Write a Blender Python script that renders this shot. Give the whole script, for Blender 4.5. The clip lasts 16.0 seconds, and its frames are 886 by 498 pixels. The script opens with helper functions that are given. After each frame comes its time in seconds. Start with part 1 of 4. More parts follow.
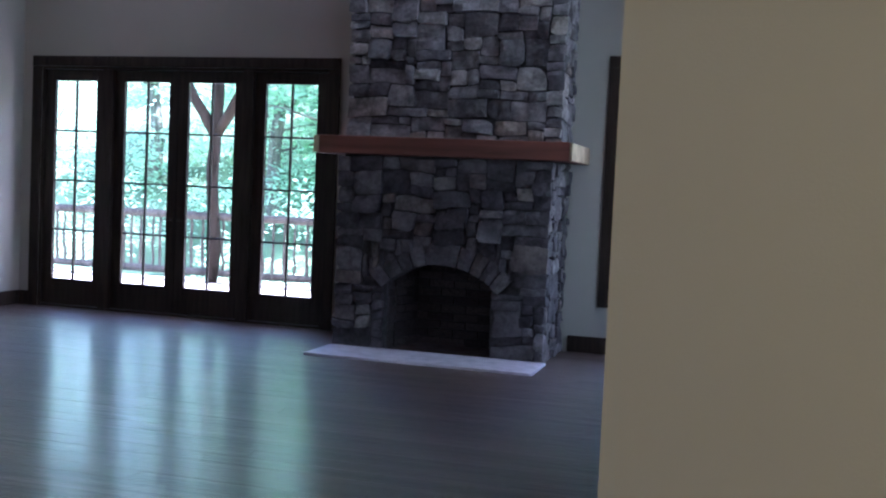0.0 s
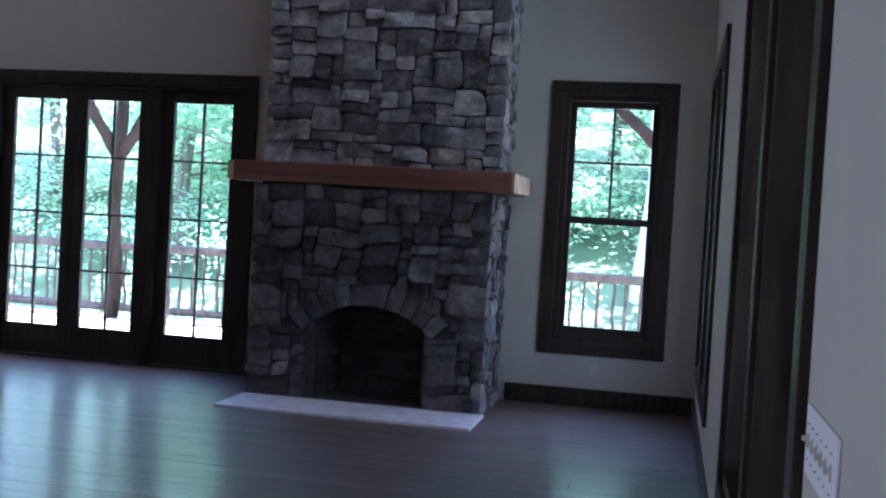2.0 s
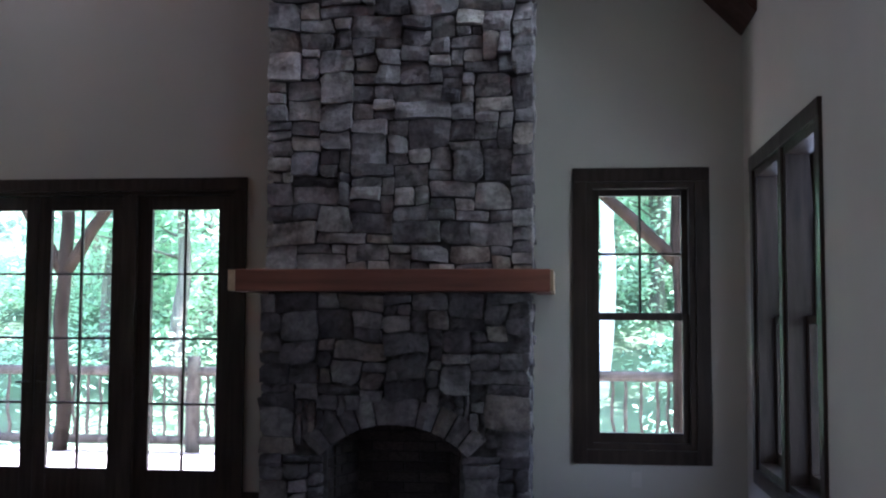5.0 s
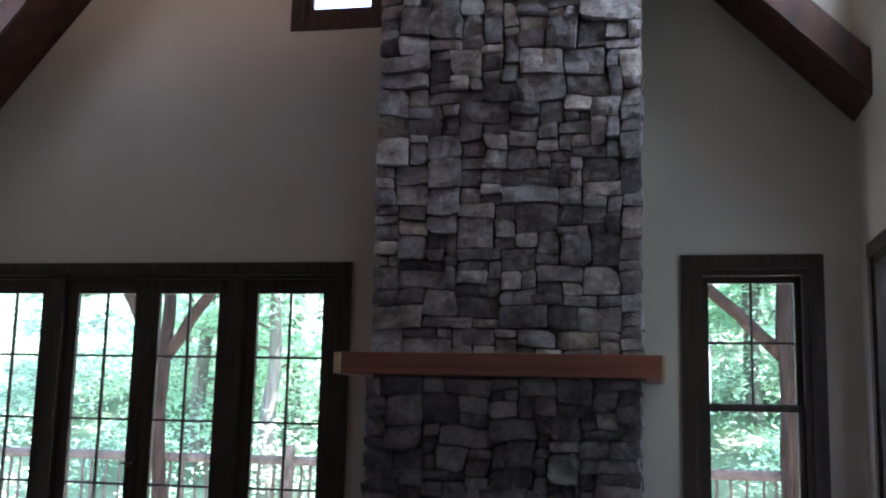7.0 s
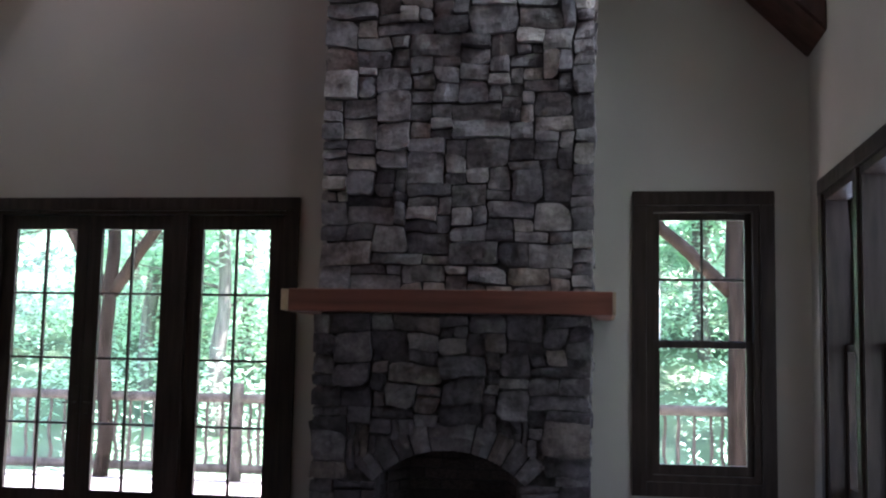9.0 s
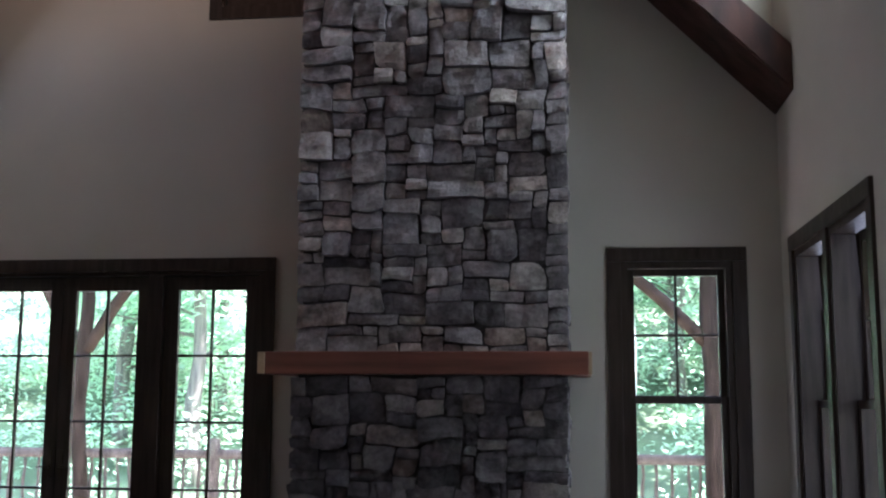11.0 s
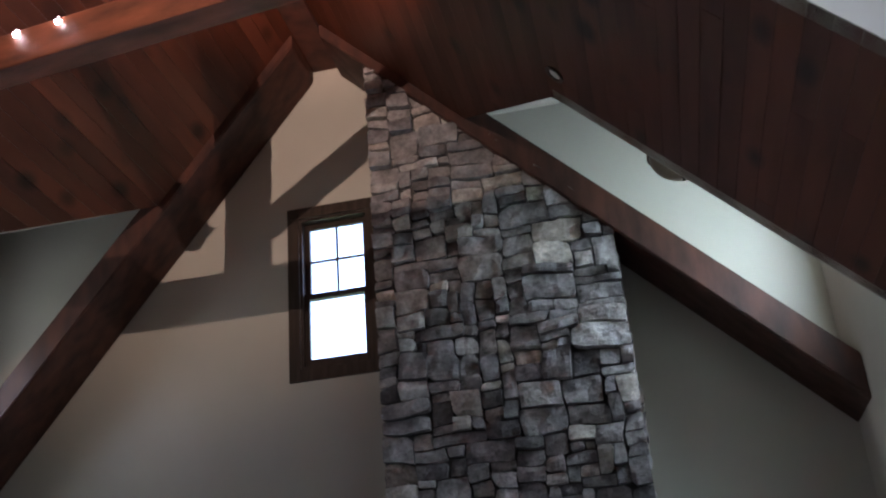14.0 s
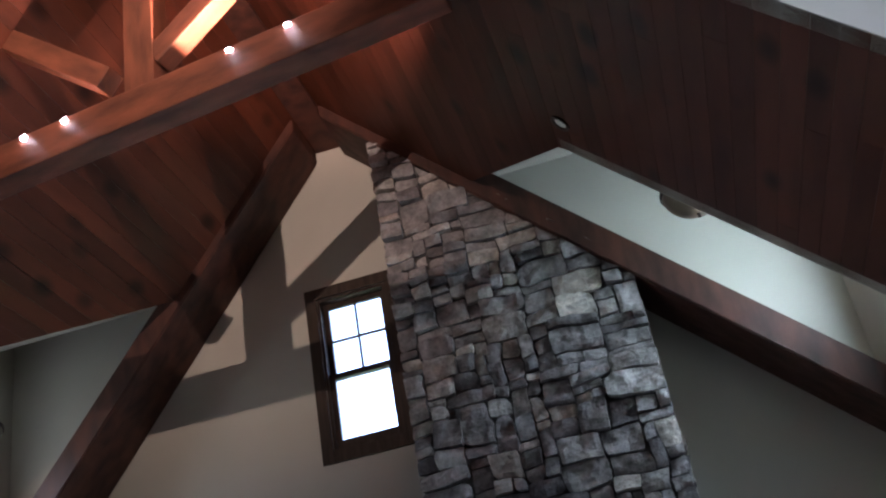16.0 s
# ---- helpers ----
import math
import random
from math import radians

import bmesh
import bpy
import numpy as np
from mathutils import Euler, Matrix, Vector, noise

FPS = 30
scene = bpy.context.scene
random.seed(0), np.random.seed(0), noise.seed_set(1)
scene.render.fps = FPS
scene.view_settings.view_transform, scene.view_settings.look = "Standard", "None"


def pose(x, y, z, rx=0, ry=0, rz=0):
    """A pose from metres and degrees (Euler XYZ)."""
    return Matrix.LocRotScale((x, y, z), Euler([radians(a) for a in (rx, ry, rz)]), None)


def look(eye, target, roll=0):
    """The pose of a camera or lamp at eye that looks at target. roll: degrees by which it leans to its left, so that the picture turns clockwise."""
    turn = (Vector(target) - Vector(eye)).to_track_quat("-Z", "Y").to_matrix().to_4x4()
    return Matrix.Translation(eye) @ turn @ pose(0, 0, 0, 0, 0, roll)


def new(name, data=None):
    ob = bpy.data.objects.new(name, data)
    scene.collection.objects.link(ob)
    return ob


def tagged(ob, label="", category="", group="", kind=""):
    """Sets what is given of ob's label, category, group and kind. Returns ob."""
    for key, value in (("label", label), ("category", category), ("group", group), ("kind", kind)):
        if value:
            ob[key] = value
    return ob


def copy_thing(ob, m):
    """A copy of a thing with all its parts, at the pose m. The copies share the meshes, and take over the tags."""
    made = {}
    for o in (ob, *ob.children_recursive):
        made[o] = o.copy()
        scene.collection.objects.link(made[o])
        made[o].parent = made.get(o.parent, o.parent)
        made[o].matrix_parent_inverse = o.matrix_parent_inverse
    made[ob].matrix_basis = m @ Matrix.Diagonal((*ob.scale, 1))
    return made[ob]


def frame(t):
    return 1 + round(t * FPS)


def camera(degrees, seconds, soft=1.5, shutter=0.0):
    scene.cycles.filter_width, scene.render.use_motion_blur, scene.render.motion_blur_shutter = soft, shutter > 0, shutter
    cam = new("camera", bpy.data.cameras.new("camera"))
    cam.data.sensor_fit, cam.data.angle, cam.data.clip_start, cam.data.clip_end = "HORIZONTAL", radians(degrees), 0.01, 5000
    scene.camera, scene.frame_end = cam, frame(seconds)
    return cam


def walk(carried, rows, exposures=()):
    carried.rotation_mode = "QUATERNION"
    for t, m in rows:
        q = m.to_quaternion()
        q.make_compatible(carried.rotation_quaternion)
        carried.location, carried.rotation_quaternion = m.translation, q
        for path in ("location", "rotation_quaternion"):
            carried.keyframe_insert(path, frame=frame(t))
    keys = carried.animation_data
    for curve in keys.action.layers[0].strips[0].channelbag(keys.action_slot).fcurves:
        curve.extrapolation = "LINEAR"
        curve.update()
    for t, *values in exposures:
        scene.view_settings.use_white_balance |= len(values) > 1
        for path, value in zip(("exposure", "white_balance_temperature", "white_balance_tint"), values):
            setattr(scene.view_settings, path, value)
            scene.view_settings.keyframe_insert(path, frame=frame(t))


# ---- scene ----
cam = camera(45.0, 16.0, soft=2.2)
PATH = [
    (0, (2.541, -9.655, 1.42), (1.971, -7.742, 1.31), 2.6),
    (0.3, (2.47, -9.542, 1.42), (1.921, -7.622, 1.316), 2.8),
    (0.5, (2.426, -9.472, 1.42), (1.89, -7.548, 1.332), 2.5),
    (0.8, (2.37, -9.373, 1.413), (1.961, -7.416, 1.34), 2.4),
    (1, (2.346, -9.292, 1.409), (1.957, -7.332, 1.331), 0.9),
    (1.3, (2.331, -9.134, 1.447), (1.91, -7.18, 1.357), -0.2),
    (1.5, (2.31, -9.032, 1.467), (1.873, -7.081, 1.401), 1.5),
    (1.8, (2.233, -8.926, 1.467), (1.79, -6.976, 1.417), 2.8),
    (2, (2.168, -8.878, 1.465), (1.755, -6.922, 1.413), 3.3),
    (2.3, (2.078, -8.805, 1.451), (1.817, -6.823, 1.394), 1.5),
    (2.5, (2.017, -8.719, 1.444), (1.871, -6.725, 1.391), 0.7),
    (2.8, (1.908, -8.528, 1.462), (1.784, -6.533, 1.396), -1.1),
    (3, (1.812, -8.466, 1.471), (1.636, -6.474, 1.434), 1.1),
    (3.2, (1.692, -8.475, 1.464), (1.524, -6.482, 1.453), 1.6),
    (3.5, (1.519, -8.507, 1.45), (1.406, -6.51, 1.467), -3.7),
    (3.8, (1.408, -8.54, 1.465), (1.371, -6.54, 1.496), -3.6),
    (4, (1.347, -8.548, 1.483), (1.305, -6.549, 1.521), -3.3),
    (4.3, (1.244, -8.533, 1.507), (1.178, -6.535, 1.566), 2.4),
    (4.5, (1.197, -8.483, 1.513), (1.12, -6.486, 1.579), 2.8),
    (4.8, (1.17, -8.341, 1.499), (1.008, -6.35, 1.591), -0.2),
    (5, (1.105, -8.293, 1.491), (0.874, -6.311, 1.627), 0.3),
    (5.2, (0.977, -8.299, 1.511), (0.703, -6.325, 1.676), 0.1),
    (7.3, (0.88, -8.248, 1.365), (0.5, -6.312, 1.691), 1.5),
    (7.5, (0.865, -8.262, 1.37), (0.486, -6.324, 1.687), 1.5),
    (8, (0.884, -8.218, 1.376), (0.515, -6.275, 1.671), 0.6),
    (8.3, (0.886, -8.191, 1.375), (0.569, -6.233, 1.631), 1.2),
    (8.5, (0.888, -8.158, 1.369), (0.581, -6.195, 1.599), 2.2),
    (8.7, (0.901, -8.121, 1.36), (0.594, -6.155, 1.569), 1.6),
    (10.8, (0.909, -8.162, 1.534), (0.672, -6.19, 1.768), 0.9),
    (11, (0.908, -8.176, 1.535), (0.663, -6.211, 1.813), 0.3),
    (11.3, (0.908, -8.178, 1.537), (0.612, -6.229, 1.87), -1.2),
    (11.5, (0.908, -8.181, 1.539), (0.566, -6.243, 1.899), -1.7),
    (11.8, (0.889, -8.197, 1.543), (0.473, -6.261, 1.825), -2.2),
    (12, (0.878, -8.203, 1.556), (0.475, -6.264, 1.833), -3.0),
    (12.2, (0.894, -8.203, 1.592), (0.521, -6.257, 1.868), -3.5),
    (12.5, (0.925, -8.202, 1.653), (0.526, -6.298, 2.119), -3.6),
    (12.8, (0.863, -8.258, 1.666), (0.504, -6.374, 2.232), -3.0),
    (13, (0.83, -8.311, 1.672), (0.504, -6.433, 2.278), -4.3),
    (13.3, (0.869, -8.341, 1.704), (0.559, -6.478, 2.363), -4.2),
    (13.5, (0.89, -8.348, 1.717), (0.584, -6.509, 2.441), -3.9),
    (13.8, (0.889, -8.373, 1.715), (0.574, -6.565, 2.511), -3.9),
    (14, (0.887, -8.39, 1.714), (0.563, -6.604, 2.554), -4.6),
    (14.3, (0.878, -8.399, 1.713), (0.549, -6.649, 2.624), -5.1),
    (14.5, (0.863, -8.401, 1.712), (0.533, -6.674, 2.665), -5.1),
    (14.8, (0.822, -8.405, 1.691), (0.506, -6.707, 2.7), -6.1),
    (15, (0.793, -8.407, 1.668), (0.464, -6.705, 2.665), -8.3),
    (15.3, (0.766, -8.374, 1.638), (0.418, -6.679, 2.641), -7.6),
    (15.5, (0.759, -8.34, 1.631), (0.419, -6.642, 2.632), -9.1),
    (15.8, (0.756, -8.313, 1.633), (0.436, -6.604, 2.621), -9.7),
    (16, (0.756, -8.306, 1.635), (0.452, -6.586, 2.61), -10.7),
]
walk(cam, [(t, look(eye, target, roll)) for t, eye, target, roll in PATH],
     exposures=[(0, 3.5, 5150, 38), (2.2, 3.5, 5200, 37), (3.2, 3.58, 5350, 36), (5, 3.5, 5550, 35), (8, 3.4, 5850, 37), (11, 3.5, 5950, 37), (12, 3.38, 5900, 33), (13, 3.35, 5850, 29), (16, 3.28, 5600, 27)])

# ---- world and light ----
world = bpy.data.worlds.new("sky")
scene.world = world
world.use_nodes = True
wn = world.node_tree.nodes
sky = wn.new("ShaderNodeTexSky")
sky.sky_type, sky.sun_disc = 'NISHITA', False
sky.sun_elevation, sky.sun_rotation = radians(62), radians(87)
sky.air_density, sky.dust_density = 1.3, 2.5
world.node_tree.links.new(sky.outputs[0], wn["Background"].inputs[0])
wn["Background"].inputs[1].default_value = 0.15


def lamp(name, kind, m, energy, colour=(1, 1, 1), angle=0.0, size=0.1, size_y=0.0, soft=0.0, cone=0.0, blend=0.3):
    """A sun (angle), an area lamp (size, and size_y for a rectangle), a point or a spot (soft radius, cone)."""
    data = bpy.data.lights.new(name, kind)
    data.energy, data.color = energy, colour
    if kind == 'SUN':
        data.angle = angle
    elif kind == 'AREA':
        data.size = size
        if size_y:
            data.shape, data.size_y = 'RECTANGLE', size_y
    else:
        data.shadow_soft_size = soft
        if kind == 'SPOT':
            data.spot_size, data.spot_blend = cone, blend
    ob = new(name, data)
    ob.matrix_world = m
    return ob


lamp("sun", 'SUN', look((9.38, 0.49, 17.66), (0, 0, 0)), 5.0, (1.0, 0.95, 0.88), angle=radians(0.6))


# ---- materials ----
def material(name, colour, rough=0.6, metal=0.0, vary=0.25, scale=6.0, stretch=(1, 1, 1), bump=0.15, spec=0.4,
             fine=60.0, second=None, per_object=0.0, per_island=0.0, coat=0.0):
    """Base colour varied by two noises (stretch sets the grain's direction) and by piece, with fine relief."""
    m = bpy.data.materials.new(name)
    m.use_nodes = True
    nt = m.node_tree
    n, l = nt.nodes, nt.links
    bsdf = n["Principled BSDF"]
    coord = n.new("ShaderNodeTexCoord")
    mp = n.new("ShaderNodeMapping")
    mp.inputs["Scale"].default_value = stretch
    l.new(coord.outputs["Object"], mp.inputs["Vector"])
    big = n.new("ShaderNodeTexNoise")
    big.inputs["Scale"].default_value, big.inputs["Detail"].default_value = scale, 6
    small = n.new("ShaderNodeTexNoise")
    small.inputs["Scale"].default_value, small.inputs["Detail"].default_value = fine, 4
    shift = None
    if per_object or per_island:
        shift = n.new("ShaderNodeObjectInfo") if per_object else n.new("ShaderNodeNewGeometry")
        out = shift.outputs["Random"] if per_object else shift.outputs["Random Per Island"]
        add = n.new("ShaderNodeVectorMath")
        add.operation = 'MULTIPLY_ADD'
        comb = n.new("ShaderNodeCombineXYZ")
        for k in range(3):
            l.new(out, comb.inputs[k])
        add.inputs[1].default_value = (37, 53, 71)
        l.new(comb.outputs[0], add.inputs[0])
        l.new(mp.outputs[0], add.inputs[2])
        l.new(add.outputs[0], big.inputs["Vector"])
        l.new(add.outputs[0], small.inputs["Vector"])
    else:
        l.new(mp.outputs[0], big.inputs["Vector"])
        l.new(mp.outputs[0], small.inputs["Vector"])
    mixn = n.new("ShaderNodeMix")
    mixn.data_type = 'RGBA'
    c2 = second or [max(0, c * (1 - 1.6 * vary)) for c in colour]
    mixn.inputs["A"].default_value = (*[min(1, c * (1 + vary)) for c in colour], 1)
    mixn.inputs["B"].default_value = (*c2, 1)
    ramp = n.new("ShaderNodeMapRange")
    ramp.inputs["From Min"].default_value, ramp.inputs["From Max"].default_value = 0.3, 0.7
    l.new(big.outputs["Fac"], ramp.inputs["Value"])
    l.new(ramp.outputs[0], mixn.inputs["Factor"])
    last = mixn.outputs["Result"]
    hsv = n.new("ShaderNodeHueSaturation")
    l.new(last, hsv.inputs["Color"])
    val = n.new("ShaderNodeMapRange")
    val.inputs["To Min"].default_value, val.inputs["To Max"].default_value = 1 - 0.5 * vary, 1 + 0.5 * vary
    l.new(small.outputs["Fac"], val.inputs["Value"])
    if shift:
        amt = per_object or per_island
        pv = n.new("ShaderNodeMapRange")
        pv.inputs["To Min"].default_value, pv.inputs["To Max"].default_value = 1 - amt, 1 + amt
        l.new(out, pv.inputs["Value"])
        mul = n.new("ShaderNodeMath")
        mul.operation = 'MULTIPLY'
        l.new(val.outputs[0], mul.inputs[0])
        l.new(pv.outputs[0], mul.inputs[1])
        l.new(mul.outputs[0], hsv.inputs["Value"])
    else:
        l.new(val.outputs[0], hsv.inputs["Value"])
    l.new(hsv.outputs[0], bsdf.inputs["Base Color"])
    rr = n.new("ShaderNodeMapRange")
    rr.inputs["To Min"].default_value, rr.inputs["To Max"].default_value = max(0.03, rough - 0.1), min(1, rough + 0.1)
    l.new(big.outputs["Fac"], rr.inputs["Value"])
    l.new(rr.outputs[0], bsdf.inputs["Roughness"])
    bsdf.inputs["Metallic"].default_value = metal
    bsdf.inputs["Specular IOR Level"].default_value = spec
    bsdf.inputs["Coat Weight"].default_value = coat
    bsdf.inputs["Coat Roughness"].default_value = 0.22
    if bump:
        bp = n.new("ShaderNodeBump")
        bp.inputs["Strength"].default_value, bp.inputs["Distance"].default_value = bump, 0.01
        mx = n.new("ShaderNodeMath")
        l.new(big.outputs["Fac"], mx.inputs[0])
        l.new(small.outputs["Fac"], mx.inputs[1])
        l.new(mx.outputs[0], bp.inputs["Height"])
        l.new(bp.outputs[0], bsdf.inputs["Normal"])
    return m


WALL = material("wall_paint", (0.43, 0.40, 0.34), 0.75, vary=0.03, scale=1.2, bump=0.06, fine=220, spec=0.25)
TRIM = material("dark_stained_wood", (0.036, 0.024, 0.017), 0.42, vary=0.3, scale=4, stretch=(6, 6, 0.6), bump=0.1, spec=0.25)


def stone_material(name, tone):
    """Grey fieldstone: a colour of its own for each stone, blotches and grain at true size, rough relief."""
    m = bpy.data.materials.new(name)
    m.use_nodes = True
    n, l = m.node_tree.nodes, m.node_tree.links
    b = n["Principled BSDF"]
    geo, info = n.new("ShaderNodeNewGeometry"), n.new("ShaderNodeObjectInfo")
    off = n.new("ShaderNodeVectorMath")
    off.operation = 'MULTIPLY_ADD'
    off.inputs[1].default_value = (31, 17, 43)
    l.new(info.outputs["Random"], off.inputs[0])
    l.new(geo.outputs["Position"], off.inputs[2])
    tones = n.new("ShaderNodeValToRGB")
    cr = tones.color_ramp
    cr.interpolation = 'LINEAR'
    for pos, col in ((0.0, (0.10, 0.090, 0.092)), (0.22, (0.19, 0.172, 0.172)), (0.45, (0.27, 0.248, 0.244)), (0.62, (0.175, 0.156, 0.160)),
                     (0.84, (0.36, 0.330, 0.315)), (0.94, (0.27, 0.220, 0.190))):
        e = cr.elements.new(pos) if pos > 0 else cr.elements[0]
        e.color = (*[c * tone for c in col], 1)
    cr.elements[-1].position, cr.elements[-1].color = 1.0, (0.48 * tone, 0.44 * tone, 0.40 * tone, 1)
    l.new(info.outputs["Random"], tones.inputs[0])
    texs = []
    for sc, det in ((5.0, 5), (28.0, 5), (110.0, 3)):
        t = n.new("ShaderNodeTexNoise")
        t.inputs["Scale"].default_value, t.inputs["Detail"].default_value = sc, det
        t.inputs["Roughness"].default_value = 0.62
        l.new(off.outputs[0], t.inputs["Vector"])
        texs.append(t)
    hsv = n.new("ShaderNodeHueSaturation")
    l.new(tones.outputs[0], hsv.inputs["Color"])
    r1 = n.new("ShaderNodeMapRange")
    r1.inputs["From Min"].default_value, r1.inputs["From Max"].default_value = 0.3, 0.7
    r1.inputs["To Min"].default_value, r1.inputs["To Max"].default_value = 0.45, 1.55
    l.new(texs[0].outputs["Fac"], r1.inputs["Value"])
    r2 = n.new("ShaderNodeMapRange")
    r2.inputs["From Min"].default_value, r2.inputs["From Max"].default_value = 0.3, 0.7
    r2.inputs["To Min"].default_value, r2.inputs["To Max"].default_value = 0.75, 1.25
    l.new(texs[1].outputs["Fac"], r2.inputs["Value"])
    mul = n.new("ShaderNodeMath")
    mul.operation = 'MULTIPLY'
    l.new(r1.outputs[0], mul.inputs[0])
    l.new(r2.outputs[0], mul.inputs[1])
    l.new(mul.outputs[0], hsv.inputs["Value"])
    l.new(hsv.outputs[0], b.inputs["Base Color"])
    b.inputs["Roughness"].default_value, b.inputs["Specular IOR Level"].default_value = 0.82, 0.3
    last = None
    for t, st, dist in ((texs[0], 0.5, 0.03), (texs[1], 0.8, 0.018), (texs[2], 0.5, 0.006)):
        bp = n.new("ShaderNodeBump")
        bp.inputs["Strength"].default_value, bp.inputs["Distance"].default_value = st, dist
        l.new(t.outputs["Fac"], bp.inputs["Height"])
        if last:
            l.new(last.outputs[0], bp.inputs["Normal"])
        last = bp
    l.new(last.outputs[0], b.inputs["Normal"])
    return m


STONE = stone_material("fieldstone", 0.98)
# Below the mantel: darker stone, its tone lowered further for the weaker light there.
SHADED_DARKSTONE = stone_material("shaded_dark_fieldstone", 0.46)
MORTAR = material("dark_joint", (0.07, 0.065, 0.062), 0.95, vary=0.3, scale=20, bump=0.4)
CEDAR = material("red_cedar", (0.20, 0.072, 0.043), 0.5, vary=0.25, scale=2.0, stretch=(0.5, 7, 7), bump=0.15)
ENDGRAIN = material("cedar_end_grain", (0.42, 0.30, 0.18), 0.6, vary=0.2, scale=9)
HEARTH = material("pale_hearth_stone", (0.62, 0.58, 0.62), 0.6, vary=0.12, scale=9, bump=0.4, fine=40)
FIREBRICK = material("firebrick", (0.07, 0.056, 0.05), 0.9, vary=0.3, scale=8, bump=0.3, per_object=0.35)
FLOORWOOD = material("dark_oak_floor", (0.145, 0.100, 0.078), 0.32, vary=0.35, scale=1.6, stretch=(0.5, 6, 6), bump=0.4,
                     per_object=0.13, spec=0.5, coat=0.6)
SUBFLOOR = material("floor_joint", (0.02, 0.014, 0.01), 0.8, vary=0.2)
PINE = material("stained_pine_ceiling", (0.074, 0.021, 0.010), 0.5, vary=0.3, scale=1.1, stretch=(4, 0.6, 4), bump=0.08,
                second=(0.050, 0.015, 0.008), per_island=0.22, spec=0.2)


def knots(m):
    """Dark knots strewn along the boards."""
    n, l = m.node_tree.nodes, m.node_tree.links
    b = n["Principled BSDF"]
    old = b.inputs["Base Color"].links[0].from_socket
    co, mp, vo, rg, mx = (n.new("ShaderNodeTexCoord"), n.new("ShaderNodeMapping"), n.new("ShaderNodeTexVoronoi"),
                          n.new("ShaderNodeMapRange"), n.new("ShaderNodeMix"))
    mp.inputs["Scale"].default_value = (3.6, 2.0, 3.6)
    vo.inputs["Scale"].default_value = 1.0
    rg.inputs["From Min"].default_value, rg.inputs["From Max"].default_value = 0.12, 0.32
    rg.inputs["To Min"].default_value = 0.22
    mx.data_type, mx.blend_type = 'RGBA', 'MULTIPLY'
    mx.inputs["Factor"].default_value = 1.0
    l.new(co.outputs["Object"], mp.inputs["Vector"])
    l.new(mp.outputs[0], vo.inputs["Vector"])
    l.new(vo.outputs["Distance"], rg.inputs["Value"])
    l.new(old, mx.inputs["A"])
    l.new(rg.outputs[0], mx.inputs["B"])
    l.new(mx.outputs["Result"], b.inputs["Base Color"])


knots(PINE)
# BEAM's timber with the uplights' warm light put into its colour.
LIT_TIMBER = material("lamplit_truss_timber", (0.165, 0.050, 0.023), 0.6, vary=0.35, scale=2.0, stretch=(1.2, 4, 4), bump=0.25)
TOGGLE = material("grey_toggle", (0.50, 0.47, 0.40), 0.5, vary=0.05)
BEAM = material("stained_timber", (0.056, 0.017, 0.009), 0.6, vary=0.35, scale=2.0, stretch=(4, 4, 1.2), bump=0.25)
BRASS = material("dark_bronze", (0.06, 0.045, 0.035), 0.4, metal=0.8, vary=0.2)
PLASTIC = material("white_plastic", (0.72, 0.71, 0.68), 0.35, vary=0.02, bump=0)
ALMOND = material("almond_plastic", (0.46, 0.43, 0.37), 0.4, vary=0.02, bump=0)
FROST = material("alabaster_glass", (0.20, 0.155, 0.11), 0.35, vary=0.2, scale=5, bump=0.02)
# Porch posts: the shade on their house side is put into the dark colour.
SHADED_BARK = material("shaded_peeled_bark", (0.036, 0.028, 0.022), 0.9, vary=0.4, scale=6, stretch=(3, 3, 0.35), bump=1.0, fine=25, spec=0.08)
LOG = material("weathered_log", (0.095, 0.087, 0.074), 0.8, vary=0.3, scale=7, stretch=(2, 2, 0.8), bump=0.5, spec=0.1)
# LOG darkened for the braces, their shade put into the colour.
SHADED_BRACE = material("shaded_weathered_brace", (0.046, 0.034, 0.025), 0.8, vary=0.3, scale=7, stretch=(2, 2, 0.8), bump=0.5, spec=0.08)
DECK = material("pale_deck_board", (0.42, 0.38, 0.34), 0.7, vary=0.15, scale=3, stretch=(1, 8, 8), bump=0.2, per_object=0.1)
EARTH = material("leaf_litter", (0.090, 0.140, 0.078), 0.95, vary=0.45, scale=0.8, bump=0.6, second=(0.06, 0.09, 0.05))
ROOFING = material("roof_shingle", (0.09, 0.085, 0.08), 0.9, vary=0.3, scale=8)
DRYWALL = WALL


def leaf_material():
    m = material("foliage", (0.27, 0.41, 0.27), 0.5, vary=0.22, scale=0.7, bump=0, second=(0.20, 0.33, 0.21), per_island=0.35)
    n, l = m.node_tree.nodes, m.node_tree.links
    tr = n.new("ShaderNodeBsdfTranslucent")
    tr.inputs[0].default_value = (0.48, 0.72, 0.52, 1)
    mix = n.new("ShaderNodeMixShader")
    mix.inputs[0].default_value = 0.58
    l.new(n["Principled BSDF"].outputs[0], mix.inputs[1])
    l.new(tr.outputs[0], mix.inputs[2])
    l.new(mix.outputs[0], n["Material Output"].inputs[0])
    return m


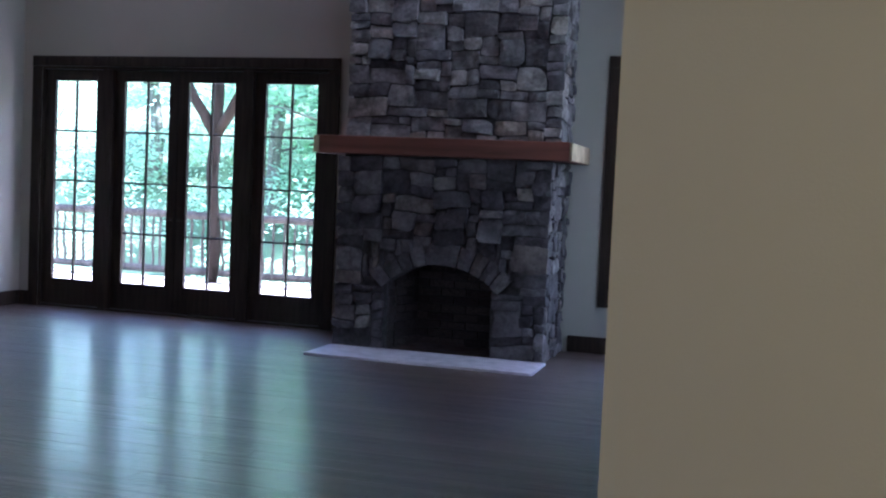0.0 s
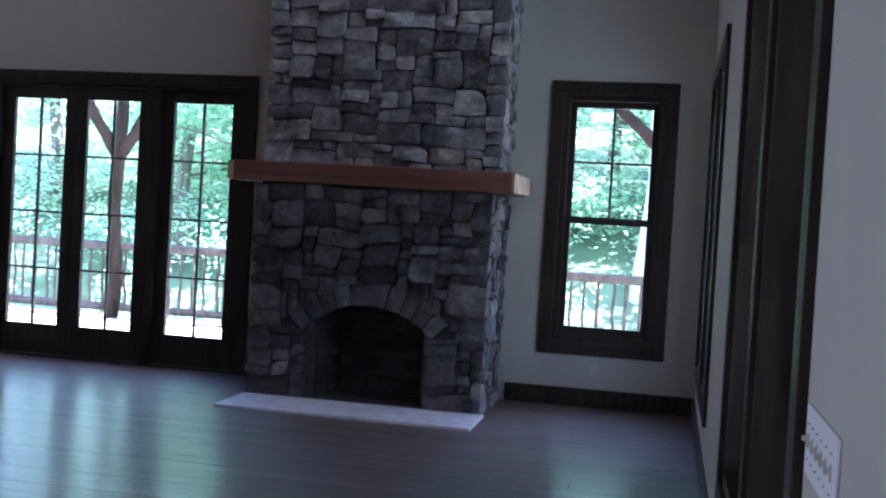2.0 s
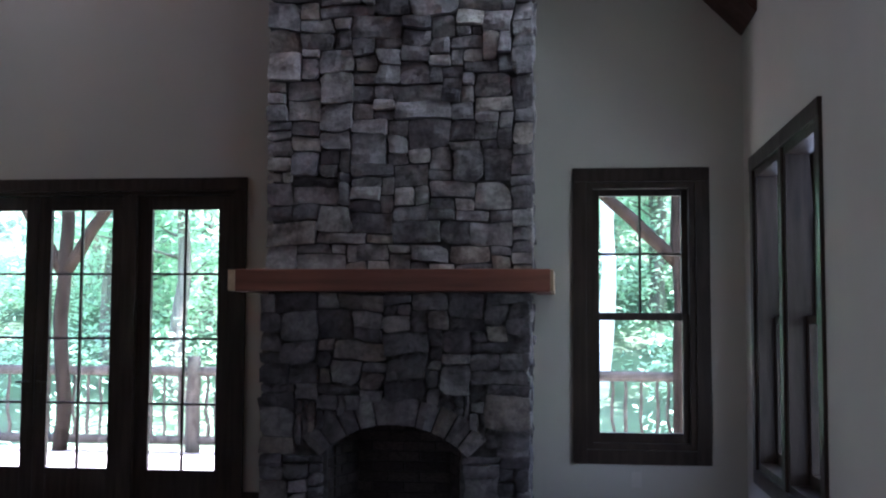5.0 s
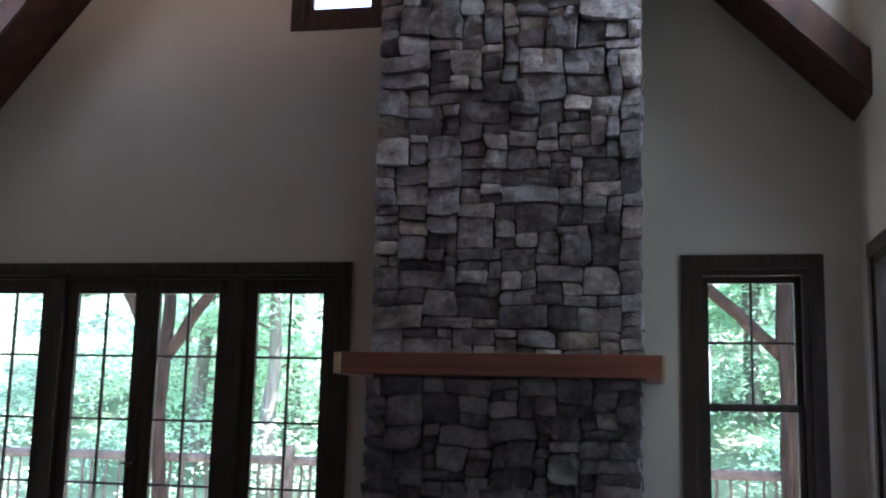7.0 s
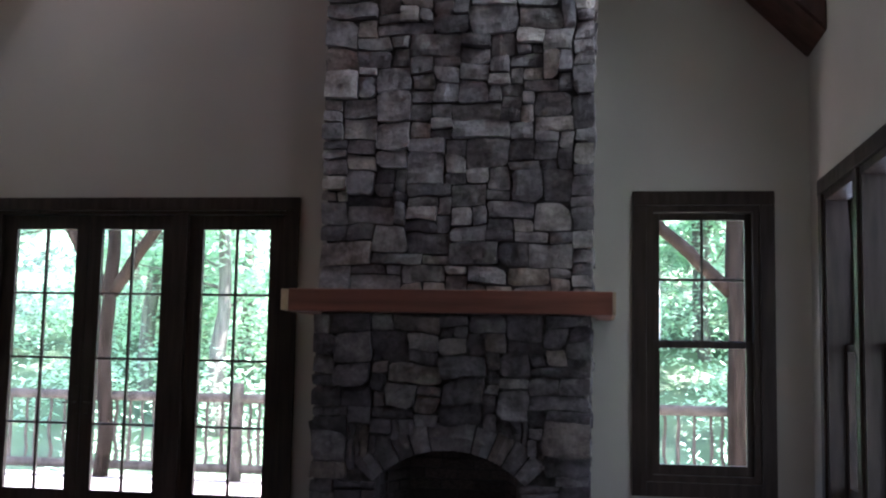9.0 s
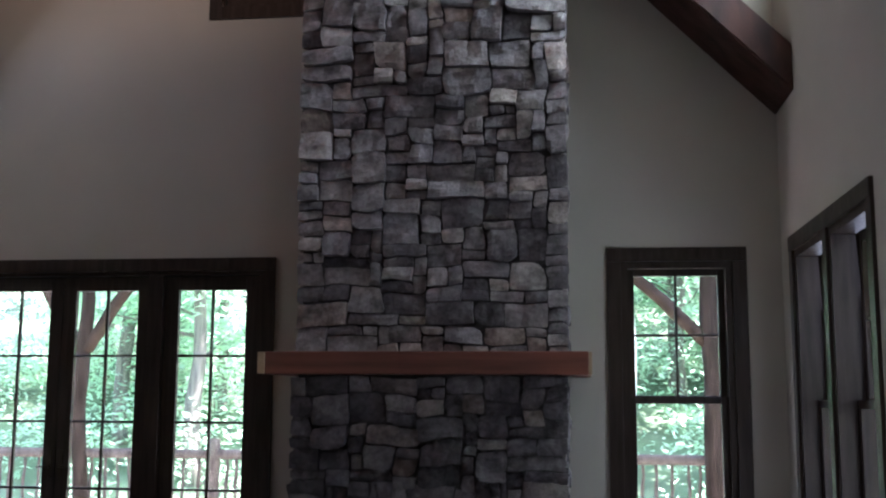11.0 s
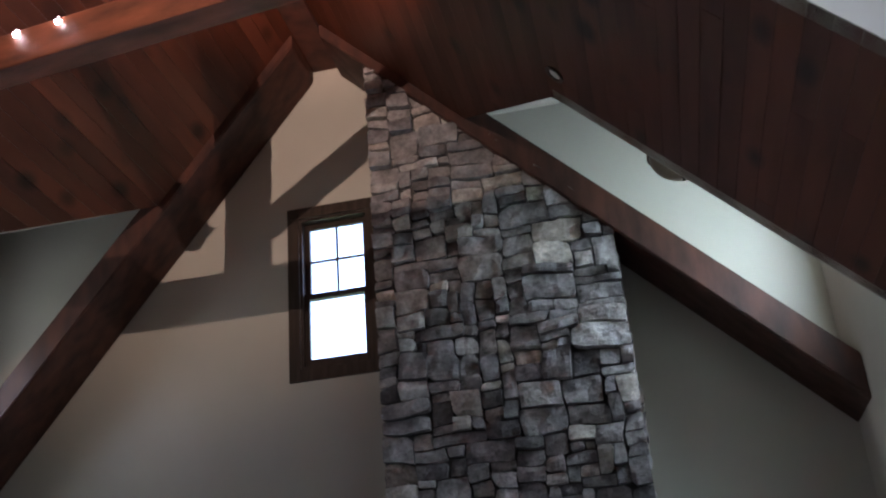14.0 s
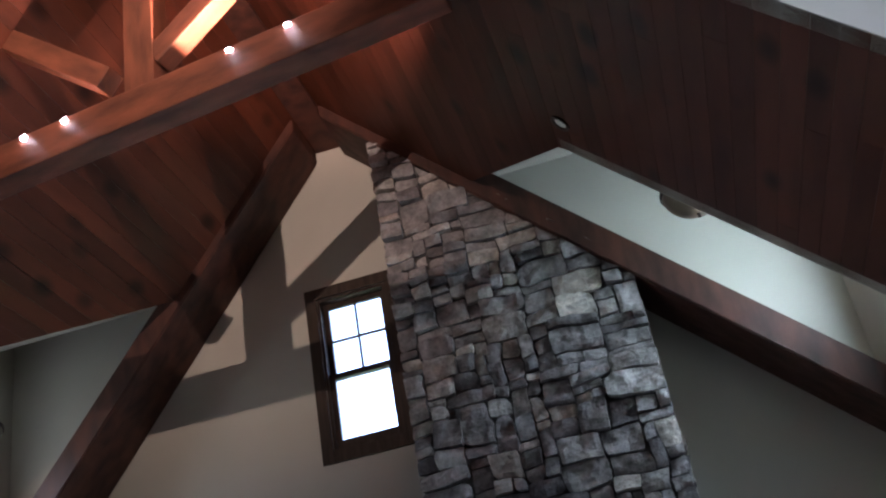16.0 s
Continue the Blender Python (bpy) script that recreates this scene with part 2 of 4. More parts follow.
def glass_material():
    m = bpy.data.materials.new("window_glass")
    m.use_nodes = True
    n, l = m.node_tree.nodes, m.node_tree.links
    n.remove(n["Principled BSDF"])
    a, b, mix, fr = (n.new("ShaderNodeBsdfTransparent"), n.new("ShaderNodeBsdfGlossy"), n.new("ShaderNodeMixShader"),
                     n.new("ShaderNodeLayerWeight"))
    a.inputs[0].default_value = (0.94, 0.97, 0.96, 1)
    b.inputs["Roughness"].default_value = 0.02
    fr.inputs[0].default_value = 0.5
    power, ease = n.new("ShaderNodeMath"), n.new("ShaderNodeMath")
    power.operation, ease.operation = 'POWER', 'MULTIPLY_ADD'
    power.inputs[1].default_value = 4.0
    ease.inputs[1].default_value, ease.inputs[2].default_value = 0.6, 0.02
    l.new(fr.outputs["Facing"], power.inputs[0])
    l.new(power.outputs[0], ease.inputs[0])
    l.new(ease.outputs[0], mix.inputs[0])
    l.new(a.outputs[0], mix.inputs[1])
    l.new(b.outputs[0], mix.inputs[2])
    l.new(mix.outputs[0], n["Material Output"].inputs[0])
    return m


def glow_material(name, colour, strength):
    m = bpy.data.materials.new(name)
    m.use_nodes = True
    b = m.node_tree.nodes["Principled BSDF"]
    b.inputs["Emission Color"].default_value = (*colour, 1)
    b.inputs["Emission Strength"].default_value = strength
    return m


LEAF = leaf_material()
GLASS = glass_material()
BULB = glow_material("lit_bulb", (1.0, 0.88, 0.80), 18)


# ---- mesh helpers ----
def thing(name, at=(0, 0, 0), turn=0.0):
    ob = new(name)
    ob.matrix_world = pose(*at, 0, 0, turn)
    return ob


def mesh_of(name, bm, mat):
    me = bpy.data.meshes.new(name)
    bmesh.ops.recalc_face_normals(bm, faces=bm.faces)
    bm.to_mesh(me)
    bm.free()
    me.materials.append(mat)
    return me


def part(name, bm, mat, parent=None, label="", smooth=False):
    me = mesh_of(name, bm, mat)
    if smooth:
        me.shade_smooth()
    ob = new(name, me)
    ob.parent = parent
    if label:
        tagged(ob, label)
    return ob


def box(bm, a, b, bevel=0.0, m=None):
    """A box from corner a to corner b, its edges rounded by bevel."""
    r = bmesh.ops.create_cube(bm, size=1)
    vs = r["verts"]
    for v in vs:
        v.co = Vector([a[k] + (v.co[k] + 0.5) * (b[k] - a[k]) for k in range(3)])
    if bevel:
        es = list({e for v in vs for e in v.link_edges})
        out = bmesh.ops.bevel(bm, geom=es, offset=bevel, segments=2, affect='EDGES', profile=0.6)
        vs = list({v for f in out["faces"] for v in f.verts} | {v for v in vs if v.is_valid})
    if m is not None:
        bmesh.ops.transform(bm, matrix=m, verts=vs)
    return bm


def boxed(a, b, bevel=0.0):
    return box(bmesh.new(), a, b, bevel)


def prism(bm, pts, axis, lo, hi):
    """A polygon in the plane across axis ('x', 'y' or 'z'), drawn out from lo to hi."""
    def at(p, w):
        return {'x': (w, *p), 'y': (p[0], w, p[1]), 'z': (*p, w)}[axis]
    low = [bm.verts.new(at(p, lo)) for p in pts]
    high = [bm.verts.new(at(p, hi)) for p in pts]
    bm.faces.new(low)
    bm.faces.new(high[::-1])
    for i in range(len(pts)):
        j = (i + 1) % len(pts)
        bm.faces.new((low[i], high[i], high[j], low[j]))
    return bm


def rod(bm, a, b, r0, r1=None, sides=10, wobble=0.0, rings=1, seed=0):
    """A tapered round bar from a to b; wobble makes it crooked."""
    a, b = Vector(a), Vector(b)
    r1 = r0 if r1 is None else r1
    way = (b - a).normalized()
    u = way.orthogonal().normalized()
    w = way.cross(u)
    rows = []
    for i in range(rings + 1):
        f = i / rings
        c = a.lerp(b, f)
        if wobble and 0 < i < rings:
            c = c + (u * noise.noise((f * 3, seed, 0)) + w * noise.noise((f * 3, seed, 9))) * wobble
        r = r0 + (r1 - r0) * f
        rows.append([bm.verts.new(c + (u * math.cos(k) + w * math.sin(k)) * r * (1 + 0.25 * wobble / max(r0, 0.01) * noise.noise((k, f * 6, seed))))
                     for k in [2 * math.pi * j / sides for j in range(sides)]])
    for p, q in zip(rows, rows[1:]):
        for j in range(sides):
            bm.faces.new((p[j], p[(j + 1) % sides], q[(j + 1) % sides], q[j]))
    bm.faces.new(rows[0][::-1])
    bm.faces.new(rows[-1])
    return bm


def lathe(bm, prof, sides=24, at=(0, 0, 0)):
    rows = []
    for r, z in prof:
        rows.append([bm.verts.new((at[0] + r * math.cos(2 * math.pi * j / sides), at[1] + r * math.sin(2 * math.pi * j / sides), at[2] + z))
                     for j in range(sides)])
    for p, q in zip(rows, rows[1:]):
        for j in range(sides):
            bm.faces.new((p[j], p[(j + 1) % sides], q[(j + 1) % sides], q[j]))
    return bm


# ---- the room's plan ----
RX, LX = 2.44, -5.06              # right and left walls
YB = -13.0                        # far end behind
KR, KL = 1.01, 1.232               # pitch of the two roof slopes
XR, XL, ZR = -1.51, -1.77, 7.79   # ridge beam's edges and its underside


def roof(x):
    if x > XR:
        return ZR + 0.01 - (x - XR) * KR
    if x < XL:
        return ZR - 0.01 + (x - XL) * KL
    return ZR


DOOR = (-4.93, -1.44, 0.0, 2.64)          # glazed door unit, outside of its casing
WIN = (1.145, 2.18, 0.425, 2.68)          # window beside the fireplace
UPW = (-2.06, -1.20, 4.62, 6.28)          # high window
CAS = 0.105                               # casing width
# openings: inside the casings
G_HOLES = [(DOOR[0] + CAS, DOOR[1] - CAS, 0.0, DOOR[3] - CAS), (WIN[0] + CAS, WIN[1] - CAS, WIN[2] + CAS, WIN[3] - CAS),
           (UPW[0] + CAS, UPW[1] - CAS, UPW[2] + CAS, UPW[3] - CAS)]
RW1 = (-2.53, -0.37, 0.36, 2.69)          # twin window, right wall, far
RW2 = (-6.78, -4.28, 0.36, 2.66)          # twin window, right wall, near
DORM_R = dict(apex=(-0.30, -0.56), side=(0.60, -2.10), far=-0.66)
DORM_R2 = dict(apex=(0.06, -5.50), side=(0.60, -6.53), far=-4.46)
DORM_L = dict(apex=(-3.02, -0.56), side=(-3.79, -2.20), far=-0.60)


def strips(name, mat, axis, lo, hi, start, end, bottom, top, holes, extra=()):
    """A wall as upright strips between the holes' edges. bottom and top are heights as functions of the place along it."""
    bm = bmesh.new()
    cuts = sorted({start, end, *extra, *[h[0] for h in holes], *[h[1] for h in holes]})
    for a, b in zip(cuts, cuts[1:]):
        mid = (a + b) / 2
        zs = sorted((h[2], h[3]) for h in holes if h[0] < mid < h[1])
        low = (bottom(a), bottom(b))
        for z0, z1 in zs:
            if z0 > low[0] + 1e-6:
                prism(bm, [(a, low[0]), (b, low[1]), (b, z0), (a, z0)], axis, lo, hi)
            low = (z1, z1)
        prism(bm, [(a, low[0]), (b, low[1]), (b, top(b)), (a, top(a))], axis, lo, hi)
    return tagged(part(name, bm, mat), kind="structure")


def gable_top(x):
    t = roof(x) + 0.3
    if x > -0.45:
        t = max(t, 7.38)
    if x < -2.70:
        t = max(t, 7.2)
    return t


wall = strips("wall_north", WALL, 'y', 0.0, 0.18, LX - 0.2, RX + 0.2, lambda x: 0.0, gable_top, G_HOLES,
              (XL, XR, -0.452, -0.448, -2.702, -2.698))
tagged(wall, "off-white painted gable wall with dark window openings", "wall")


def side_top(dorms, base):
    def f(y):
        for d in dorms:
            if d["side"][1] - 0.001 <= y <= d["far"] + 0.7:
                return base + 3.75
        return base + 0.25
    return f


H_R1 = [(RW1[0] + CAS, RW1[1] - CAS, RW1[2] + CAS, RW1[3] - CAS), (RW2[0] + CAS, RW2[1] - CAS, RW2[2] + CAS, RW2[3] - CAS),
        (-1.50, -0.75, 4.75, 5.60), (-6.25, -5.0, 4.15, 4.95)]
wall = strips("wall_east", WALL, 'x', RX, RX + 0.24, -8.37, 0.0, lambda y: 0.0, side_top([DORM_R, DORM_R2], roof(RX)), H_R1,
              (-2.10, -2.102, -4.27, -4.268, -4.06, -4.058, -6.53, -6.532))
tagged(wall, "off-white painted side wall with twin windows", "wall")
wall = strips("wall_west", WALL, 'x', LX - 0.16, LX, YB, 0.0, lambda y: 0.0, side_top([DORM_L], roof(LX)),
              [(-1.9, -1.1, 4.6, 5.4), (-10.9, -8.7, 0.465, 2.555)], (-2.2, -2.202))
tagged(wall, "off-white painted side wall", "wall")
# the hall behind, where the camera starts
bm = boxed((RX - 0.068, -8.40, 0), (5.2, -8.26, 2.8))
tagged(part("wall_hall", bm, WALL), "painted wall end at the hall opening, lamp-lit", "wall", kind="structure")
bm = boxed((5.2, YB, 0), (5.36, -8.30, 2.8))
tagged(part("wall_hall_east", bm, WALL), "plain painted hall wall", "wall", kind="structure")
bm = boxed((RX, YB, 2.8), (5.36, -8.30, 2.95))
tagged(part("ceiling_hall", bm, WALL), "plain flat painted hall ceiling", "ceiling", kind="structure")
bm = boxed((RX, YB, 2.95), (RX + 0.16, -8.375, roof(RX) + 0.25))
tagged(part("wall_header", bm, WALL), "plain painted wall over the hall opening", "wall", kind="structure")
bm = bmesh.new()
prism(bm, [(LX - 0.16, 0), (5.36, 0), (5.36, 2.95), (RX + 0.16, 2.95), (RX + 0.16, roof(RX)), (XR, ZR + 0.3), (XL, ZR + 0.3), (LX - 0.16, roof(LX))],
      'y', YB - 0.16, YB)
tagged(part("wall_south", bm, WALL), "plain painted end wall", "wall", kind="structure")


# ---- ceiling: pine boards along the ridge, cut round the dormers ----
def gaps_at(x, dorms, sign):
    out = []
    for d in dorms:
        ax, ay = d["apex"]
        sx, sy = d["side"]
        f = (x - ax) / (sx - ax)
        if f <= 0:
            continue
        f = min(f, 1)
        out.append((ay + (sy - ay) * f - 0.02, min(d["far"], ay - (sy - ay) * f) + 0.02))
    return out


def slope(name, x_top, x_low, k, dorms, label):
    bm = bmesh.new()
    sign = 1 if x_low > x_top else -1
    step = 0.135 / math.hypot(1, k)
    rows = int(abs(x_low - x_top) / step) + 1
    rnd = random.Random(5)
    up = Vector((sign * k, 0, 1)).normalized()
    for i in range(rows):
        x0, x1 = x_top + sign * i * step, x_top + sign * (i + 1) * step
        g0, g1 = sorted(gaps_at(x0, dorms, sign)), sorted(gaps_at(x1, dorms, sign))
        if len(g0) < len(g1):
            g0 = [next((u for u in g0 if u[0] < (v[0] + v[1]) / 2 < u[1]), ((v[0] + v[1]) / 2,) * 2) for v in g1]
        edge = [(YB, YB)]
        for u, v in zip(g0, g1):
            edge += [(u[0], v[0]), (u[1], v[1])]
        edge.append((0.0, 0.0))
        for (a0, a1), (b0, b1) in zip(edge[::2], edge[1::2]):
            c = a0 + rnd.uniform(0.4, 5)
            cuts = [(a0, a1)] + ([(c, c)] if c < min(b0, b1) - 0.2 and c > max(a0, a1) + 0.2 else []) + [(b0, b1)]
            for (p0, p1), (q0, q1) in zip(cuts, cuts[1:]):
                g = sign * 0.0008
                for (p, q, lo, hi, e) in ((x0 + g, x1 - g, 0.0, 0.02, 0.001), (x0, x1, 0.02, 0.16, 0.0)):
                    ring = []
                    for ya, yb in ((p0 + e, p1 + e), (q0 - e, q1 - e)):
                        for xx, yy, h in ((p, ya, lo), (q, yb, lo), (q, yb, hi), (p, ya, hi)):
                            ring.append(bm.verts.new(Vector((xx, yy, roof(xx))) + up * h))
                    a, b = ring[:4], ring[4:]
                    bm.faces.new(a)
                    bm.faces.new(b[::-1])
                    for j in range(4):
                        bm.faces.new((a[j], b[j], b[(j + 1) % 4], a[(j + 1) % 4]))
    return tagged(part(name, bm, PINE), label, "ceiling", kind="structure")


slope("ceiling_east", XR, RX, KR, [DORM_R, DORM_R2], "stained knotty pine board ceiling sloping down from the ridge")
slope("ceiling_west", XL, LX, KL, [DORM_L], "stained knotty pine board ceiling sloping down from the ridge")
bm = boxed((XL, YB, ZR - 0.03), (XR, -0.001, ZR + 0.28), 0.008)
box(bm, (XL - 0.3, YB, ZR + 0.285), (XR + 0.3, 0.18, ZR + 0.36))
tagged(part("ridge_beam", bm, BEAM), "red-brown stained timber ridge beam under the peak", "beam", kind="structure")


def dormer(name, d, x_wall, sign, far):
    """The painted inside of a gabled dormer: two small slopes, a near cheek and, where it has one, a far cheek."""
    ax, ay = d["apex"]
    sx, sy = d["side"]
    za, zs = roof(ax), roof(sx)
    zf = za - (far - ay) / (ay - sy) * (za - zs) if far < -0.1 else za + 0.7
    bm = bmesh.new()
    # unseen overhang, added to keep the sun out of the dormer openings
    xo = x_wall + sign * 1.5
    k = KR if sign > 0 else KL
    xf = ax + sign * (za - zf) / k
    rings = [((ax, ay, za), (sx, sy, zs), (xo, sy, zs), (xo, ay, za))]
    if far < -0.1:
        rings.append(((ax, ay, za), (xo, ay, za), (xo, far, zf), (xf, far, zf)))
    else:                                # against the gable the dormer's ceiling steps up
        box(bm, (min(ax, xo), ay, zf), (max(ax, xo), 0.0, zf + 0.12))
        box(bm, (min(ax, xo), ay - 0.1, za), (max(ax, xo), ay - 0.001, zf + 0.12))
        box(bm, (ax - sign * 0.1, ay, za + 0.2), (ax, 0.0, zf + 0.12))
    for ring in rings:
        low = [bm.verts.new((p[0], p[1], p[2] + 0.03)) for p in ring]
        high = [bm.verts.new((p[0], p[1], p[2] + 0.12)) for p in ring]
        bm.faces.new(low)
        bm.faces.new(high[::-1])
        for i in range(4):
            bm.faces.new((low[i], high[i], high[(i + 1) % 4], low[(i + 1) % 4]))
    tagged(part("ceiling_dormer", bm, DRYWALL), "off-white painted dormer ceiling", "ceiling", kind="structure")
    bm = bmesh.new()
    prism(bm, [(sx, zs), (x_wall, roof(x_wall)), (x_wall, zs + 0.1), (sx, zs + 0.1)], 'y', sy - 0.12, sy)
    if far < -0.3:
        prism(bm, [(sx, zs), (x_wall, roof(x_wall)), (x_wall, zs + 0.1), (sx, zs + 0.1)], 'y', far, far + 0.12)
    tagged(part(name, bm, DRYWALL), "off-white painted dormer cheek wall", "wall", kind="structure")


dormer("wall_dormer_east", DORM_R, RX, 1, 0.0)
dormer("wall_dormer_east_near", DORM_R2, RX, 1, -4.46)
dormer("wall_dormer_west", DORM_L, LX, -1, 0.0)


def gable_beam(x0, x1, front, drop, label):
    bm = bmesh.new()
    h = 0.21
    prism(bm, [(x0, roof(x0) - drop), (x1, roof(x1) - drop), (x1, roof(x1) + h), (x0, roof(x0) + h)], 'y', front, -0.002)
    bmesh.ops.bevel(bm, geom=bm.edges[:], offset=0.012, segments=2, affect='EDGES')
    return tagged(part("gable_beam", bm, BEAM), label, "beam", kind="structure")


gable_beam(XR + 0.01, RX - 0.003, -0.69, 0.13, "dark stained sloping timber along the gable wall")
gable_beam(XL - 0.01, LX + 0.003, -0.64, 0.13, "dark stained sloping timber along the gable wall")

# ---- floor ----
bm = boxed((LX - 0.16, YB, -0.12), (5.36, 0.0, -0.012))
floor = tagged(part("floor", bm, SUBFLOOR), "dark brown satin oak plank floor", "floor", kind="structure")


# ---- windows and doors ----
def casing(w, h, parent, sill=True, depth=0.022):
    """Flat dark casing round an opening of w by h; local x along the wall, y outwards, z up from the casing's foot."""
    part("side_casing", boxed((0, -depth, 0), (CAS, 0, h - CAS), 0.003), TRIM, parent)
    part("side_casing", boxed((w - CAS, -depth, 0), (w, 0, h - CAS), 0.003), TRIM, parent)
    part("head_casing", boxed((0, -depth - 0.004, h - CAS), (w, 0, h), 0.003), TRIM, parent)
    if sill:
        part("sill_casing", boxed((CAS, -depth, 0), (w - CAS, 0, CAS), 0.003), TRIM, parent)


def sash(parent, x0, x1, z0, z1, y, stile, cols, rows, top=None, bottom=None, name="sash", muntin=0.020):
    """A glazed frame with a grid of bars and a pane in each light."""
    top, bottom = top or stile, bottom or stile
    bm = bmesh.new()
    box(bm, (x0, y, z0), (x0 + stile, y + 0.045, z1), 0.003)
    box(bm, (x1 - stile, y, z0), (x1, y + 0.045, z1), 0.003)
    box(bm, (x0 + stile, y + 0.001, z0), (x1 - stile, y + 0.044, z0 + bottom), 0.003)
    box(bm, (x0 + stile, y + 0.001, z1 - top), (x1 - stile, y + 0.044, z1), 0.003)
    fr = part(name, bm, TRIM, parent)
    gx0, gx1, gz0, gz1 = x0 + stile, x1 - stile, z0 + bottom, z1 - top
    for i in range(1, cols):
        x = gx0 + (gx1 - gx0) * i / cols
        part("muntin", boxed((x - muntin / 2, y + 0.008, gz0), (x + muntin / 2, y + 0.037, gz1), 0.003), TRIM, fr)
    for i in range(1, rows):
        z = gz0 + (gz1 - gz0) * i / rows
        part("muntin", boxed((gx0, y + 0.010, z - muntin / 2), (gx1, y + 0.035, z + muntin / 2), 0.003), TRIM, fr)
    for i in range(cols):
        for j in range(rows):
            e = muntin / 2 - 0.004
            a = gx0 + (gx1 - gx0) * i / cols + (e if i else -0.004)
            b = gx0 + (gx1 - gx0) * (i + 1) / cols - (e if i < cols - 1 else -0.004)
            c = gz0 + (gz1 - gz0) * j / rows + (e if j else -0.004)
            d = gz0 + (gz1 - gz0) * (j + 1) / rows - (e if j < rows - 1 else -0.004)
            p = part("pane", boxed((a, y + 0.020, c), (b, y + 0.025, d)), GLASS, fr)
            p.visible_shadow = False
    return fr


def double_hung(parent, x0, x1, z0, z1, split=None, back=0.0, jamb=0.05):
    """Jambs and two sashes, the upper one with four lights, in an opening; back: how far they are set into the wall."""
    depth = 0.16 + back
    bm = bmesh.new()
    box(bm, (x0, 0.0, z0), (x0 + jamb, depth, z1))
    box(bm, (x1 - jamb, 0.0, z0), (x1, depth, z1))
    box(bm, (x0 + jamb, 0.0, z0), (x1 - jamb, depth, z0 + jamb))
    box(bm, (x0 + jamb, 0.0, z1 - jamb), (x1 - jamb, depth, z1))
    part("jamb", bm, TRIM, parent)
    a, b, c, d = x0 + jamb, x1 - jamb, z0 + jamb, z1 - jamb
    m = split if split is not None else (c + d) / 2
    sash(parent, a, b, m - 0.02, d, 0.085 + back, 0.050, 2, 2, name="upper_sash")
    sash(parent, a, b, c, m + 0.02, 0.035 + back, 0.050, 1, 1, bottom=0.075, name="lower_sash")


def window(name, at, turn, w, h, split, label, units=1, back=0.0, jamb=0.05):
    win = thing(name, at, turn)
    casing(w, h, win)
    if units == 1:
        double_hung(win, CAS, w - CAS, CAS, h - CAS, split, jamb=jamb)
    else:
        mid = w / 2
        part("mullion", boxed((mid - 0.05, -0.02, CAS), (mid + 0.05, 0.16 + back, h - CAS), 0.004), TRIM, win)
        double_hung(win, CAS, mid - 0.05, CAS, h - CAS, split, back)
        double_hung(win, mid + 0.05, w - CAS, CAS, h - CAS, split, back)
    return tagged(win, label, "window", kind="structure")


window("window_1", (WIN[0], 0, WIN[2]), 0, WIN[1] - WIN[0], WIN[3] - WIN[2], 1.54 - WIN[2],
       "dark-framed double-hung window, four panes in the upper sash")
window("window_2", (UPW[0], 0, UPW[2]), 0, UPW[1] - UPW[0], UPW[3] - UPW[2], 5.42 - UPW[2],
       "high dark-framed double-hung window beside the chimney", jamb=0.025)
window("window_3", (RX, RW1[1], RW1[2]), -90, RW1[1] - RW1[0], RW1[3] - RW1[2], 1.52 - RW1[2],
       "dark-framed twin double-hung window in the side wall", 2, 0.08)
window("window_4", (RX, RW2[1], RW2[2]), -90, RW2[1] - RW2[0], RW2[3] - RW2[2], 1.50 - RW2[2],
       "dark-framed twin double-hung window nearer the hall", 2, 0.08)

# unseen window, added to bring daylight onto the east wall
window("added_window", (LX, -11.005, 0.36), 90, 2.41, 2.30, 1.15, "dark-framed twin double-hung window, unseen, added in the opposite side wall for light", 2)

# glazed door unit: fixed side panels and a pair of doors
unit = thing("door_1", (0, 0, 0))
x0, x1, zt = DOOR[0] + CAS, DOOR[1] - CAS, DOOR[3] - CAS
part("side_casing", boxed((DOOR[0], -0.022, 0), (x0, 0, zt), 0.003), TRIM, unit)
part("side_casing", boxed((x1, -0.022, 0), (DOOR[1], 0, zt), 0.003), TRIM, unit)
part("head_casing", boxed((DOOR[0], -0.026, zt), (DOOR[1], 0, DOOR[3]), 0.003), TRIM, unit)
part("threshold", boxed((x0, 0.0, 0.0), (x1, 0.18, 0.025), 0.004), TRIM, unit)
part("head_jamb", boxed((x0, 0.0, zt - 0.03), (x1, 0.17, zt), 0.002), TRIM, unit)
POSTS = [(x0, x0 + 0.03), (-4.08, -3.96), (-2.48, -2.36), (x1 - 0.03, x1)]
for a, b in POSTS:
    part("mullion" if 0.1 < b - a else "side_jamb", boxed((a, -0.012 if b - a > 0.1 else 0.0, 0.025), (b, 0.16, zt - 0.03), 0.004), TRIM, unit)
sash(unit, -4.795, -4.08, 0.028, zt - 0.032, 0.04, 0.105, 2, 4, bottom=0.27, top=0.115, name="side_panel")
sash(unit, -2.36, -1.575, 0.028, zt - 0.032, 0.04, 0.115, 2, 4, bottom=0.27, top=0.115, name="side_panel")
